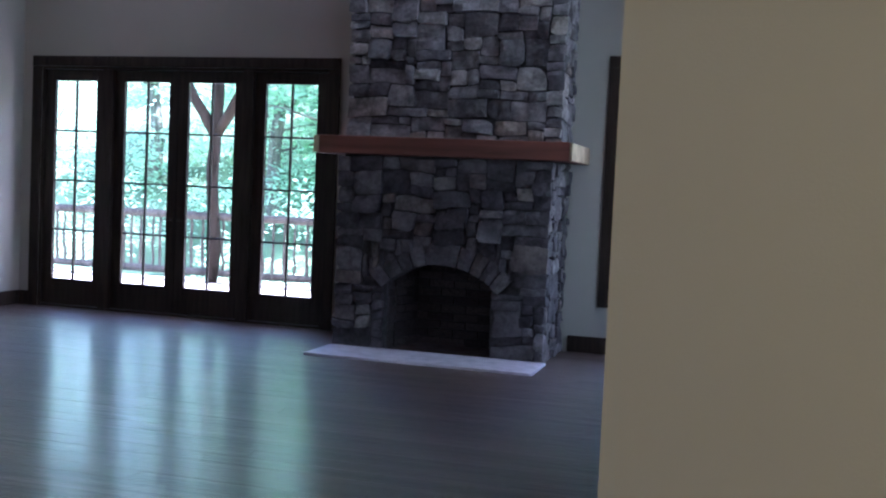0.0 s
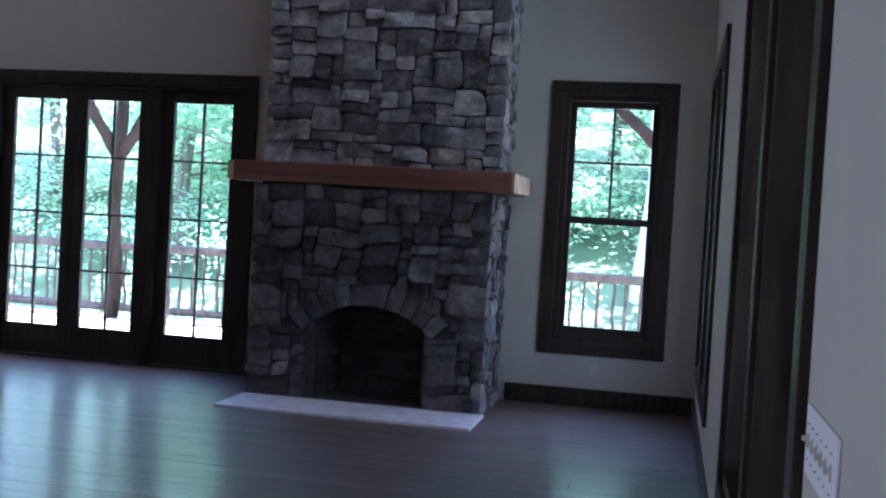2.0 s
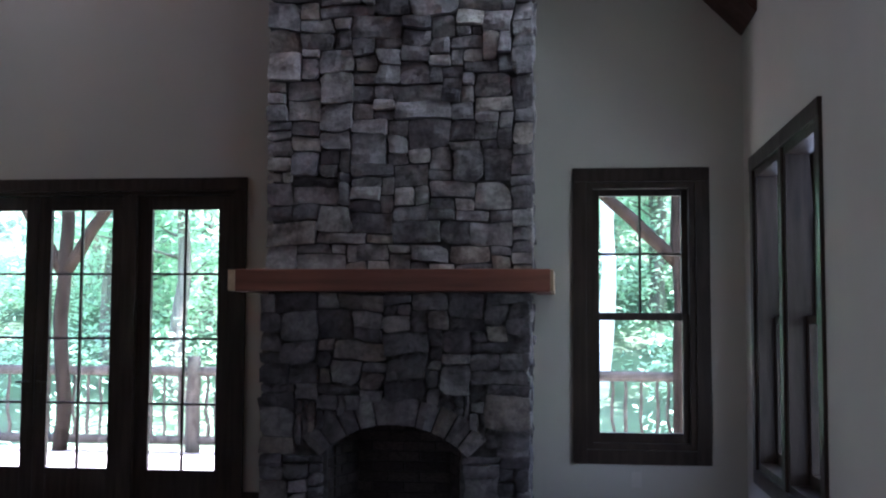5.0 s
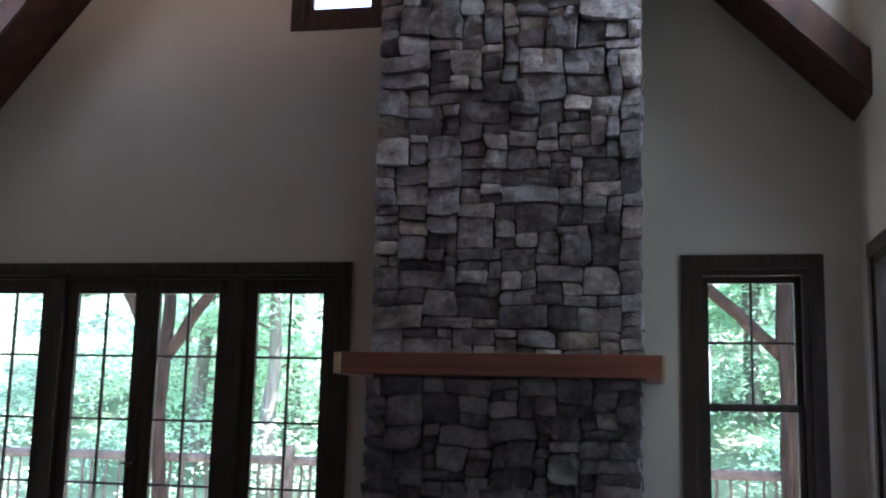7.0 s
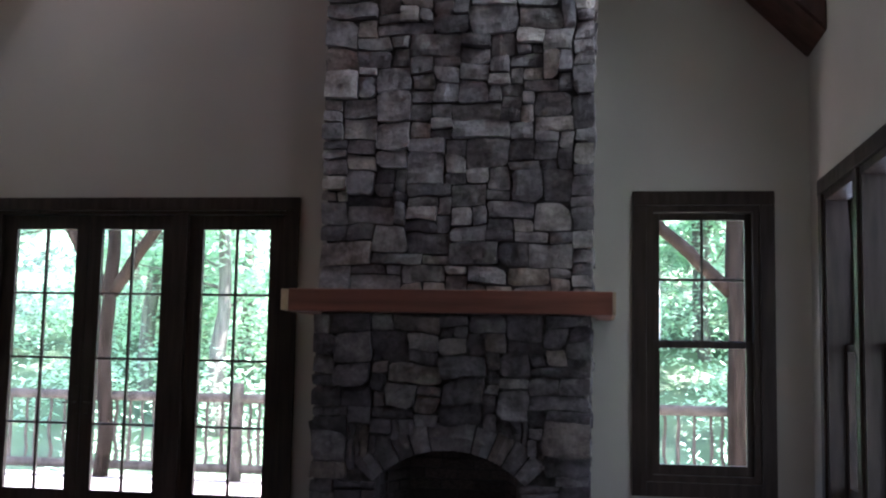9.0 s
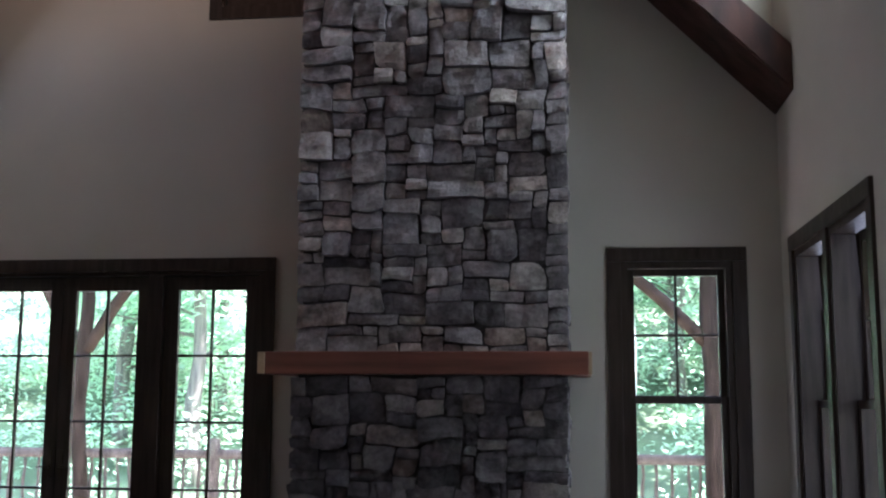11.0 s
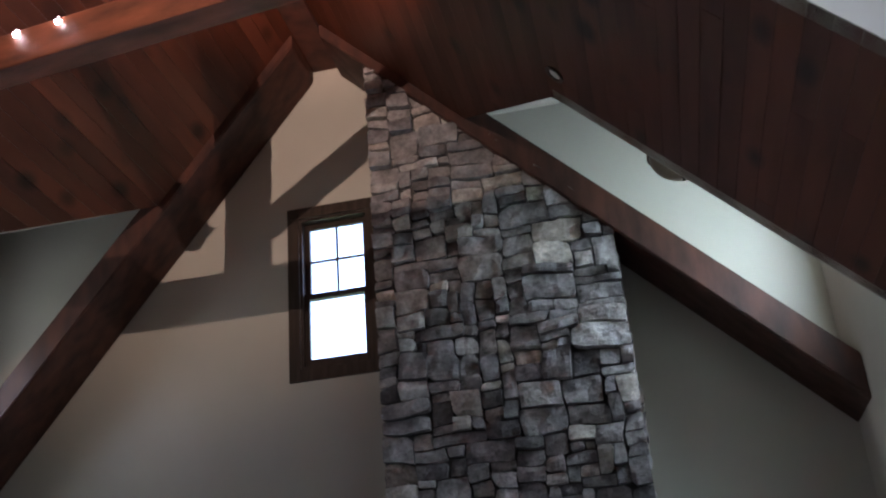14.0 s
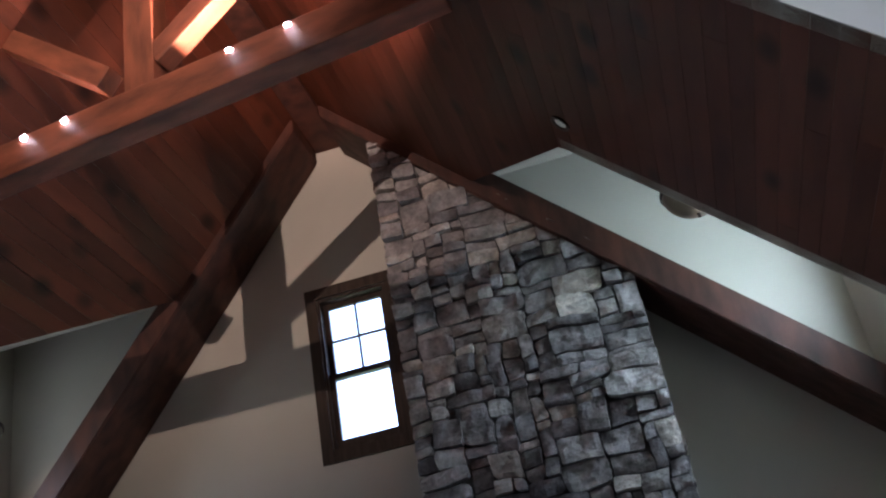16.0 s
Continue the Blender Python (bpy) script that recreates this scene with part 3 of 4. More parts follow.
for a, b, knob in ((-3.96, -3.222, -3.265), (-3.218, -2.48, -3.175)):
    leaf = sash(unit, a, b, 0.028, zt - 0.032, 0.045, 0.108, 2, 4, bottom=0.27, top=0.115, name="door_leaf")
    bm = boxed((knob - 0.02, 0.038, 0.90), (knob + 0.02, 0.045, 1.12), 0.003)
    rod(bm, (knob, 0.04, 0.99), (knob, 0.0, 0.99), 0.009)
    rod(bm, (knob, 0.003, 0.99), (knob + (0.09 if knob < -3.2 else -0.09) * -1, 0.003, 0.985), 0.008)
    part("door_handle", bm, BRASS, leaf, "dark bronze lever handle")
tagged(unit, "dark-stained glazed double door with fixed side panels", "door", kind="structure")

# baseboards
for name, a, b in (("baseboard_north", (0.89, -0.02, 0), (RX, 0, 0.15)), ("baseboard_north_west", (LX, -0.02, 0), (DOOR[0] - 0.001, 0, 0.15)),
                   ("baseboard_north_mid", (DOOR[1] + 0.001, -0.02, 0), (-1.06, 0, 0.15)),
                   ("baseboard_east", (RX - 0.02, -8.30, 0), (RX, -0.021, 0.15)),
                   ("baseboard_west", (LX, YB, 0), (LX + 0.02, -0.021, 0.15))):
    tagged(part(name, boxed(a, b, 0.004), TRIM), "dark-stained wooden baseboard along the wall", "baseboard", kind="structure")

# ---- fireplace ----
def bond(x0, x1, z0, z1, rnd, blocked=None, wide=(2, 8), tall=(2, 5), cell=(0.051, 0.042)):
    """Uncoursed squared rubble: stones of uneven size set one by one, from the foot up, on an irregular grid.
    Gives (left, right, foot, top) of each; cells for which blocked(x, z) holds stay empty."""
    nx, nz = max(1, round((x1 - x0) / cell[0])), max(1, round((z1 - z0) / cell[1]))
    xs = [x0 + (x1 - x0) * (i + (rnd.uniform(-0.22, 0.22) if 0 < i < nx else 0)) / nx for i in range(nx + 1)]
    zs = [z0 + (z1 - z0) * (j + (rnd.uniform(-0.25, 0.25) if 0 < j < nz else 0)) / nz for j in range(nz + 1)]
    taken = [[bool(blocked and blocked((xs[i] + xs[i + 1]) / 2, (zs[j] + zs[j + 1]) / 2)) for i in range(nx)] for j in range(nz)]
    out = []
    for j in range(nz):
        for i in range(nx):
            if taken[j][i]:
                continue
            run = 1
            while i + run < nx and not taken[j][i + run] and run < 14:
                run += 1
            h = rnd.choice((2, 2, 2, 3, 3, 3, 4, tall[1]))
            h = max(tall[0] if rnd.random() < 0.85 else 1, min(h, tall[1]))
            w = rnd.randint(max(3, h), wide[1])
            if rnd.random() < 0.40:
                w = min(w, rnd.randint(max(wide[0], h), 5))
            w = run if run <= 3 or run - w == 1 and run <= wide[1] + 1 else min(w, run)
            if run - w == 1:
                w -= 1
            w = max(1, w)
            h = min(h, nz - j)
            if nz - j - h == 1:
                h += 1
            rows = 1
            while rows < h and not any(taken[j + rows][i:i + w]):
                rows += 1
            for b in range(rows):
                for a in range(w):
                    taken[j + b][i + a] = True
            out.append((xs[i], xs[i + w], zs[j], zs[j + rows]))
    return out


def lay(parent, rects, y, rnd, turn=None, proud=(0.022, 0.080), mat=STONE, limit=None, rough=1.0):
    """Builds one hewn stone on each rectangle of the plane at depth y: leaning joints, knocked-off corners and a split face.
    turn carries the whole plane somewhere else; limit(x) is the height above which stones are cut."""
    lo, hi = min(r[0] for r in rects), max(r[1] for r in rects)
    seed = rnd.uniform(0, 50)

    def lean(x, z):
        edge = min(1.0, max(0.0, min(x - lo, hi - x) / 0.15))
        dx = 0.028 * noise.noise((x * 3.1, z * 4.3, seed)) + 0.012 * noise.noise((x * 9, z * 11, seed + 3))
        dz = 0.036 * noise.noise((x * 2.6, z * 3.1, seed + 7)) + 0.012 * noise.noise((x * 8, z * 9, seed + 5))
        return x + dx * edge, z + dz

    for a, b, c, d in rects:
        w, h = b - a, d - c
        n, m = max(3, min(9, round(w / 0.040))), max(3, min(6, round(h / 0.036)))
        cut = [rnd.uniform(0.0, 0.05) if rnd.random() < 0.8 else rnd.uniform(0.08, 0.22) for _ in range(4)]
        nip = [(0.014 * rnd.random() ** 3, 0.012 * rnd.random() ** 3) for _ in range(4)]      # corners out of square
        deep = rnd.uniform(*proud) * (1.35 if rnd.random() < 0.10 else 1.0)
        tilt = (rnd.uniform(-0.08, 0.08) * rough, rnd.uniform(-0.30, 0.16) * rough)
        ridge, slant, drop = rnd.uniform(-0.3, 0.3), rnd.uniform(-1, 1), rnd.uniform(0.0, 0.22) if rnd.random() < 0.55 else 0.0
        key = rnd.uniform(0, 99)
        gap = rnd.uniform(0.0010, 0.0038)
        cx, cz = (a + b) / 2, (c + d) / 2
        vs, faces, grid, flat = [], [], {}, True
        for j in range(m + 1):
            for i in range(n + 1):
                u, v = 2 * i / n - 1, 2 * j / m - 1
                q = (1 if u > 0 else 0) + (2 if v > 0 else 0)
                over = max(0.0, abs(u) + abs(v) - (2 - cut[q] * 2.2)) * 0.5
                u2, v2 = u - math.copysign(over, u) * min(1, h / w), v - math.copysign(over, v)
                ws = ((1 - u) * (1 - v) / 4, (1 + u) * (1 - v) / 4, (1 - u) * (1 + v) / 4, (1 + u) * (1 + v) / 4)
                ox = sum(k * e[0] * (1, -1, 1, -1)[g] for g, (k, e) in enumerate(zip(ws, nip)))
                oz = sum(k * e[1] * (1, 1, -1, -1)[g] for g, (k, e) in enumerate(zip(ws, nip)))
                x, z = lean(cx + u2 * (w / 2 - gap) + ox, cz + v2 * (h / 2 - gap) + oz)
                if limit and z > limit(x) - 0.005:
                    z = limit(x) - 0.005
                elif limit:
                    flat = False
                rim = i in (0, n) or j in (0, m)
                f = noise.noise((x * 7, z * 7, key)) * 0.022 + noise.noise((x * 17, z * 17, key)) * 0.012
                p = deep + f + tilt[0] * (x - cx) + tilt[1] * (z - cz)
                p -= max(0.0, (ridge + slant * u * 0.4 - v)) * drop * 0.06
                if rim:
                    p -= 0.002 + 0.008 * abs(noise.noise((x * 13, z * 13, key + 5)))
                grid[i, j] = len(vs)
                vs.append((x - cx, -max(p, 0.008), z - cz))
        if limit and flat:
            continue
        for j in range(m):
            for i in range(n):
                faces.append((grid[i, j], grid[i + 1, j], grid[i + 1, j + 1], grid[i, j + 1]))
        ring = [grid[i, 0] for i in range(n)] + [grid[n, j] for j in range(m)] + [grid[i, m] for i in range(n, 0, -1)] + [grid[0, j] for j in range(m, 0, -1)]
        first = len(vs)
        vs += [(vs[k][0] * 0.985, 0.0, vs[k][2] * 0.985) for k in ring]
        for k in range(len(ring)):
            e = (k + 1) % len(ring)
            faces.append((ring[k], first + k, first + e, ring[e]))
        me = bpy.data.meshes.new("stone")
        me.from_pydata(vs, [], faces)
        me.materials.append(mat)
        ob = new("stone", me)
        ob.parent = parent
        at = Matrix.Translation((cx, y, cz))
        ob.matrix_local = turn @ at if turn is not None else at


FX0, FX1, FY = -1.055, 0.850, -0.90           # lower block and its face
CX0, CX1, CY = -1.105, 0.862, -0.65           # stack and its face
MZ0, MZ1 = 1.700, 1.858                       # mantel shelf
ARC_X, ARC_HALF, SPRING, CROWN = -0.10, 0.47, 0.60, 0.775
ARC_R = (ARC_HALF ** 2 + (CROWN - SPRING) ** 2) / (2 * (CROWN - SPRING))
ARC_Z = CROWN - ARC_R
RING = 0.205
fireplace = tagged(thing("fireplace"), "grey fieldstone fireplace with arched firebox and tall stone stack", "fireplace")
rnd = random.Random(11)
# lower block: two piers, and the masonry over the arch
a0, a1 = ARC_X - ARC_HALF, ARC_X + ARC_HALF
core = FY + 0.045
bm = bmesh.new()
ang = math.atan2(ARC_HALF, SPRING - ARC_Z)
arch = [(ARC_X + ARC_R * math.sin(t), ARC_Z + ARC_R * math.cos(t)) for t in [-ang + 2 * ang * i / 16 for i in range(17)]]
prism(bm, [(FX0 + 0.04, 0), (a0, 0), (a0, SPRING)] + arch[1:-1] + [(a1, SPRING), (a1, 0), (FX1 - 0.04, 0), (FX1 - 0.04, MZ0), (FX0 + 0.04, MZ0)],
      'y', core, core + 0.24)
surround = part("surround", bm, MORTAR, fireplace, "dark mortar core behind the stones")
part("pier", boxed((FX0 + 0.04, core + 0.24, 0), (-0.72, -0.001, MZ0)), MORTAR, fireplace)
part("pier", boxed((0.52, core + 0.24, 0), (FX1 - 0.04, -0.001, MZ0)), MORTAR, fireplace)
part("smoke_chamber", boxed((-0.72, core + 0.24, 0.86), (0.52, -0.001, MZ0)), MORTAR, fireplace)


def in_arch(x, z):
    if abs(x - ARC_X) < ARC_HALF + 0.01 and z < SPRING:
        return True
    return z >= SPRING - 0.06 and math.hypot(x - ARC_X, z - ARC_Z) < ARC_R + RING - 0.045


lay(surround, bond(FX0, FX1, 0, MZ0, rnd, in_arch, (2, 7), (2, 5)), core, rnd, mat=SHADED_DARKSTONE)
# arch stones, one wide key in the middle
edges = [-1.0, -0.80, -0.58, -0.40, -0.20, 0.26, 0.46, 0.64, 0.82, 1.0]
for e0, e1 in zip(edges, edges[1:]):
    t0, t1 = e0 * ang * 1.14, e1 * ang * 1.14
    mid, half = (t0 + t1) / 2, (t1 - t0) / 2
    depth = RING * rnd.uniform(0.88, 1.0)
    bm = bmesh.new()
    g = 0.006
    rows = []
    for r, f in ((ARC_R + 0.003, 0), (ARC_R + depth * 0.5, 1), (ARC_R + depth, 0)):
        rows.append([(r * math.sin(t) + ARC_X, ARC_Z + r * math.cos(t), f + c) for t, c in
                     ((t0 + g / r, 0), (mid, 1), (t1 - g / r, 0))])
    vs = [[bm.verts.new((x, core - 0.03 - 0.016 * k - 0.012 * noise.noise((x * 7, z * 7, 2)), z)) for x, z, k in row] for row in rows]
    for j in range(2):
        for i in range(2):
            bm.faces.new((vs[j][i], vs[j][i + 1], vs[j + 1][i + 1], vs[j + 1][i]))
    rim = [vs[0][0], vs[0][1], vs[0][2], vs[1][2], vs[2][2], vs[2][1], vs[2][0], vs[1][0]]
    back = [bm.verts.new((v.co.x, core + (0.2 if v in vs[0] else 0.0), v.co.z)) for v in rim]
    for i in range(8):
        bm.faces.new((rim[i], back[i], back[(i + 1) % 8], rim[(i + 1) % 8]))
    part("arch_stone", bm, SHADED_DARKSTONE, surround)
# returns of the lower block
EAST = pose(FX1 - 0.045, 0, 0, 0, 0, 90)
WEST = pose(FX0 + 0.045, 0, 0, 0, 0, -90)
lay(surround, bond(FY + 0.045, -0.01, 0, MZ0, rnd), 0.0, rnd, EAST, (0.026, 0.046), SHADED_DARKSTONE, rough=0.3)
lay(surround, bond(0.01, -FY - 0.045, 0, MZ0, rnd), 0.0, rnd, WEST, (0.026, 0.046), SHADED_DARKSTONE, rough=0.3)
# firebox: brick sides and back
box_part = thing("firebox")
box_part.parent = fireplace
tagged(box_part, "brick-lined firebox, dark with soot")
bm = boxed((-0.50, -0.35, 0.0), (0.32, -0.30, 0.9))
prism(bm, [(a0 + 0.002, -0.70), (-0.46, -0.33), (-0.72, -0.33), (-0.72, -0.66)], 'z', 0, 0.86)
prism(bm, [(a1 - 0.002, -0.70), (0.52, -0.66), (0.52, -0.33), (0.26, -0.33)], 'z', 0, 0.86)
box(bm, (-0.72, -0.66, 0.855), (0.52, -0.30, 0.87))
part("lining", bm, MORTAR, box_part)
BR = mesh_of("brick", boxed((-0.5, -0.5, -0.5), (0.5, 0.5, 0.5), 0.03), FIREBRICK)


def bricks(parent, p0, p1, z0, z1):
    p0, p1 = Vector(p0), Vector(p1)
    way = p1 - p0
    n = max(1, round(way.length / 0.215))
    turn = math.degrees(math.atan2(way.y, way.x))
    rows = int((z1 - z0) / 0.075)
    for r in range(rows):
        cuts = [0.0] + [min(1, max(0, (i + (0.5 if r % 2 else 1.0)) / n)) for i in range(n)] + [1.0]
        cuts = sorted(set(cuts))
        for c0, c1 in zip(cuts, cuts[1:]):
            c = p0.lerp(p1, (c0 + c1) / 2)
            ob = new("brick", BR)
            ob.parent = parent
            ob.matrix_local = pose(c.x, c.y, z0 + 0.075 * (r + 0.5), 0, 0, turn) @ Matrix.Diagonal((way.length * (c1 - c0) - 0.009, 0.03, 0.066, 1))


bricks(box_part, (-0.455, -0.355), (0.255, -0.355), 0.01, 0.85)
bricks(box_part, (a0 + 0.012, -0.69), (-0.455, -0.36), 0.01, 0.85)
bricks(box_part, (0.255, -0.36), (a1 - 0.012, -0.69), 0.01, 0.85)
bricks(box_part, (a0 - 0.004, core + 0.02), (a0 - 0.004, -0.68), 0.01, SPRING)
bricks(box_part, (a1 + 0.004, -0.68), (a1 + 0.004, core + 0.02), 0.01, SPRING)
part("firebox_floor", boxed((-0.60, FY + 0.02, 0.001), (0.40, -0.34, 0.012)), FIREBRICK, box_part)

# stack
bm = bmesh.new()
stack_top = lambda x: roof(x) - 0.005
prism(bm, [(CX0 + 0.045, MZ1 - 0.16), (CX1 - 0.045, MZ1 - 0.16), (CX1 - 0.045, stack_top(CX1)), (CX0 + 0.045, stack_top(CX0))], 'y', CY + 0.045, -0.001)
stack = part("chimney_breast", bm, MORTAR, fireplace, "dark mortar core behind the stones")
lay(stack, bond(CX0, CX1, MZ1 - 0.02, 7.6, random.Random(23)), CY + 0.045, rnd, limit=roof)
lay(stack, bond(CY + 0.045, -0.01, MZ1 - 0.02, roof(CX1) + 0.1, rnd), 0.0, rnd, pose(CX1 - 0.045, 0, 0, 0, 0, 90), (0.026, 0.046), rough=0.3)
lay(stack, bond(0.01, -CY - 0.045, MZ1 - 0.02, roof(CX0) + 0.1, rnd), 0.0, rnd, pose(CX0 + 0.045, 0, 0, 0, 0, -90), (0.026, 0.046), rough=0.3)

mantel = tagged(thing("mantel_shelf"), "thick reddish cedar beam mantel shelf resting on the stonework", "mantel")
bm = boxed((-1.235, -0.945, MZ0), (0.99, -0.60, MZ1), 0.010)
part("beam", bm, CEDAR, mantel)
for a, b in ((-1.235, -1.115), (0.875, 0.99)):
    part("return", boxed((a, -0.599, MZ0 + 0.002), (b, -0.03, MZ1 - 0.002), 0.006), CEDAR, mantel)
for a, b in ((-1.285, -1.234), (0.989, 1.012)):
    part("end_cap", boxed((a, -0.948, MZ0 + 0.005), (b, -0.03, MZ1 - 0.005), 0.004), ENDGRAIN, mantel, "pale end grain of the beam")
tagged(part("hearth_slab", boxed((-1.06, -1.50, -0.011), (0.875, FY - 0.01, 0.020), 0.006), HEARTH), "pale lavender-grey stone hearth slab set in the floor", "hearth")

# ---- roof truss and lights ----
truss = tagged(thing("roof_truss", (0, 0, 0)), "red-brown stained timber truss with king post and struts", "truss")
TA, TB = Vector((0.27, -3.86, 5.56)), Vector((-3.58, -3.35, 5.56))
tw = (TB - TA).normalized()
across = Vector((-tw.y, tw.x, 0))


def bar(name, a, b, wide, deep, parent, label=""):
    """A squared timber from a to b, lying in the truss's plane."""
    a, b = Vector(a), Vector(b)
    w = (b - a).normalized()
    u = w.cross(across).normalized()
    m = Matrix((( *w, ), (*across,), (*u,))).transposed().to_4x4()
    m.translation = (a + b) / 2
    ln = (b - a).length
    bm = boxed((-ln / 2, -wide / 2, -deep / 2), (ln / 2, wide / 2, deep / 2), 0.010)
    ob = part(name, bm, LIT_TIMBER, parent, label)
    ob.matrix_local = m
    return ob


off = across * 0.09 * (-1 if across.y > 0 else 1)
base = TA + Vector((0, 0, 0.13)) + off
end = TB + Vector((0, 0, 0.13)) + off
bar("tie_beam", base, end, 0.18, 0.25, truss, "long level tie beam")


def on_tie(x, z=0.0):
    f = (x - base.x) / (end.x - base.x)
    p = base.lerp(end, f)
    return Vector((x, p.y, p.z + z))


bar("king_post", on_tie(-1.64, 0.125), on_tie(-1.64, 2.06), 0.16, 0.21, truss)
bar("strut", on_tie(-1.56, 0.33), on_tie(-0.44, 1.10), 0.14, 0.15, truss)
bar("strut", on_tie(-1.90, 0.33), on_tie(-2.68, 1.03), 0.14, 0.15, truss)


FRONT = across * 0.088 * (-1 if across.y > 0 else 1)


def uplight(x):
    p = on_tie(x, 0.104) + FRONT
    ob = tagged(thing("uplight", tuple(p)), "small lit round metal spotlight standing on the tie beam", "spotlight", group="spotlights on the truss")
    bm = lathe(bmesh.new(), [(0.023, -0.008), (0.029, -0.008), (0.029, 0.006), (0.023, 0.006), (0.023, -0.008)], 16)
    box(bm, (-0.012, 0.034, 0.0), (0.012, 0.075, 0.006))
    part("housing", bm, BRASS, ob, "dark metal ring on a bracket")
    bm = lathe(bmesh.new(), [(0.0, -0.023)] + [(0.023 * math.sin(a), -0.023 * math.cos(a)) for a in [math.pi * i / 10 for i in range(1, 10)]] + [(0.0, 0.023)], 16)
    part("bulb", bm, BULB, ob, "glowing round lens", smooth=True)
    return ob


for x in (-2.46, -2.16, -1.02, -0.64):
    u = uplight(x)
    p = on_tie(x, 0.140) + FRONT
    lamp("uplight_beam", 'SPOT', look(p, p + Vector((0.05, 0.06, 1.0))), 1.0 if x < -1.6 else 18.0, (1.0, 0.60, 0.38), cone=radians(134), blend=0.25, soft=0.004)

# spotlights on the next truss, overhead and out of view
lamp("uplight_beam", 'SPOT', look((-0.66, -8.2, 5.88), (-2.8, 0.0, 8.5)), 150.0, (1.0, 0.77, 0.52), cone=radians(62), blend=1.0, soft=0.012)
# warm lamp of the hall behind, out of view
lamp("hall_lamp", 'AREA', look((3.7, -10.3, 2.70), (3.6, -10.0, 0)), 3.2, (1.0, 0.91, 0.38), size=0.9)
# daylight in the openings of the twin window under the side porch
lamp("window_daylight_fill", 'AREA', look((RX + 0.20, (RW1[0] + RW1[1]) / 2, 1.55), (0, (RW1[0] + RW1[1]) / 2, 1.4)), 1.5, (0.72, 0.90, 1.0), size=1.9, size_y=2.0)
# added lamp in the unseen west window, brightening the near east wall
lamp("window_daylight_fill", 'AREA', look((LX - 0.12, -9.8, 1.55), (RX, -6.4, 1.5)), 4.2, (0.88, 1.0, 0.98), size=2.0, size_y=1.9).data.spread = radians(80)
# daylight through the dormers' windows
lamp("dormer_daylight", 'AREA', look((RX + 0.10, -1.12, 5.17), (-1.0, -0.7, 4.9)), 7.0, (0.74, 1.0, 0.94), size=0.72, size_y=0.82)
lamp("dormer_daylight", 'AREA', look((RX + 0.08, -5.62, 4.55), (-1.5, -5.4, 4.4)), 1.6, (0.85, 0.97, 1.0), size=1.15, size_y=0.7)
lamp("dormer_daylight", 'AREA', look((LX - 0.08, -1.50, 5.00), (-1.5, -1.0, 4.9)), 1.6, (0.92, 1.0, 0.94), size=0.75, size_y=0.75)


def pendant(at, top):
    """A bowl lamp on a chain: stem, iron ring with scrolls, glass bowl."""
    ob = tagged(thing("bowl_pendant", at), "unlit alabaster glass bowl lamp with dark iron scrolls on a chain", "pendant lamp", group="bowl lamps in the dormers")
    r = 0.23
    prof = [(0.0, -0.20)] + [(r * math.sin(a), -0.20 * math.cos(a)) for a in [math.pi / 2 * i / 8 for i in range(1, 9)]]
    prof += [(p * 0.94, z + 0.012) for p, z in prof[::-1]]
    part("bowl", lathe(bmesh.new(), prof, 28), FROST, ob, smooth=True)
    bm = lathe(bmesh.new(), [(r - 0.005, -0.012), (r + 0.012, -0.012), (r + 0.012, 0.016), (r - 0.005, 0.016), (r - 0.005, -0.012)], 28)
    part("ring", bm, BRASS, ob, "dark iron rim")
    part("finial", lathe(bmesh.new(), [(0.0, -0.235), (0.014, -0.228), (0.008, -0.212), (0.020, -0.200), (0.0, -0.198)], 12), BRASS, ob)
    for k in range(4):
        bm = bmesh.new()
        c, s = math.cos(k * math.pi / 2 + 0.4), math.sin(k * math.pi / 2 + 0.4)
        pts = []
        for i in range(26):
            f = i / 25
            a = 4.5 * math.pi * f * f
            rad = 0.075 * (1 - f) + 0.012
            pts.append((r * 0.92 - 0.07 * f + rad * math.cos(a) - 0.09 * (1 - f), 0.02 + 0.20 * f * (1 - 0.45 * f) + rad * math.sin(a)))
        for (r0, z0), (r1, z1) in zip(pts, pts[1:]):
            rod(bm, (r0 * c, r0 * s, z0), (r1 * c, r1 * s, z1), 0.006, sides=6)
        part("scroll", bm, BRASS, ob)
    part("stem", rod(bmesh.new(), (0, 0, 0.0), (0, 0, 0.30), 0.010), BRASS, ob)
    bm = bmesh.new()
    z = 0.30
    while z < top - 0.03:
        rod(bm, (-0.010, 0, z), (-0.010, 0, z + 0.04), 0.003, sides=6)
        rod(bm, (0.010, 0, z), (0.010, 0, z + 0.04), 0.003, sides=6)
        rod(bm, (0, -0.010, z + 0.034), (0, -0.010, z + 0.07), 0.003, sides=6)
        rod(bm, (0, 0.010, z + 0.034), (0, 0.010, z + 0.07), 0.003, sides=6)
        z += 0.066
    part("chain", bm, BRASS, ob)
    part("canopy", lathe(bmesh.new(), [(0.0, top), (0.055, top), (0.05, top - 0.02), (0.012, top - 0.045), (0.0, top - 0.045)], 16), BRASS, ob)
    return ob


pendant((1.42, -1.20, 5.57), roof(-0.30) - 0.43 - 5.57)
pendant((-4.64, -1.12, 5.26), roof(-2.84) - 0.40 - 5.30)

# recessed spotlight in the east slope
nrm = Vector((KR, 0, 1)).normalized()
can = tagged(thing("ceiling_spotlight"), "small dark recessed ceiling spotlight in the pine boards", "ceiling light")
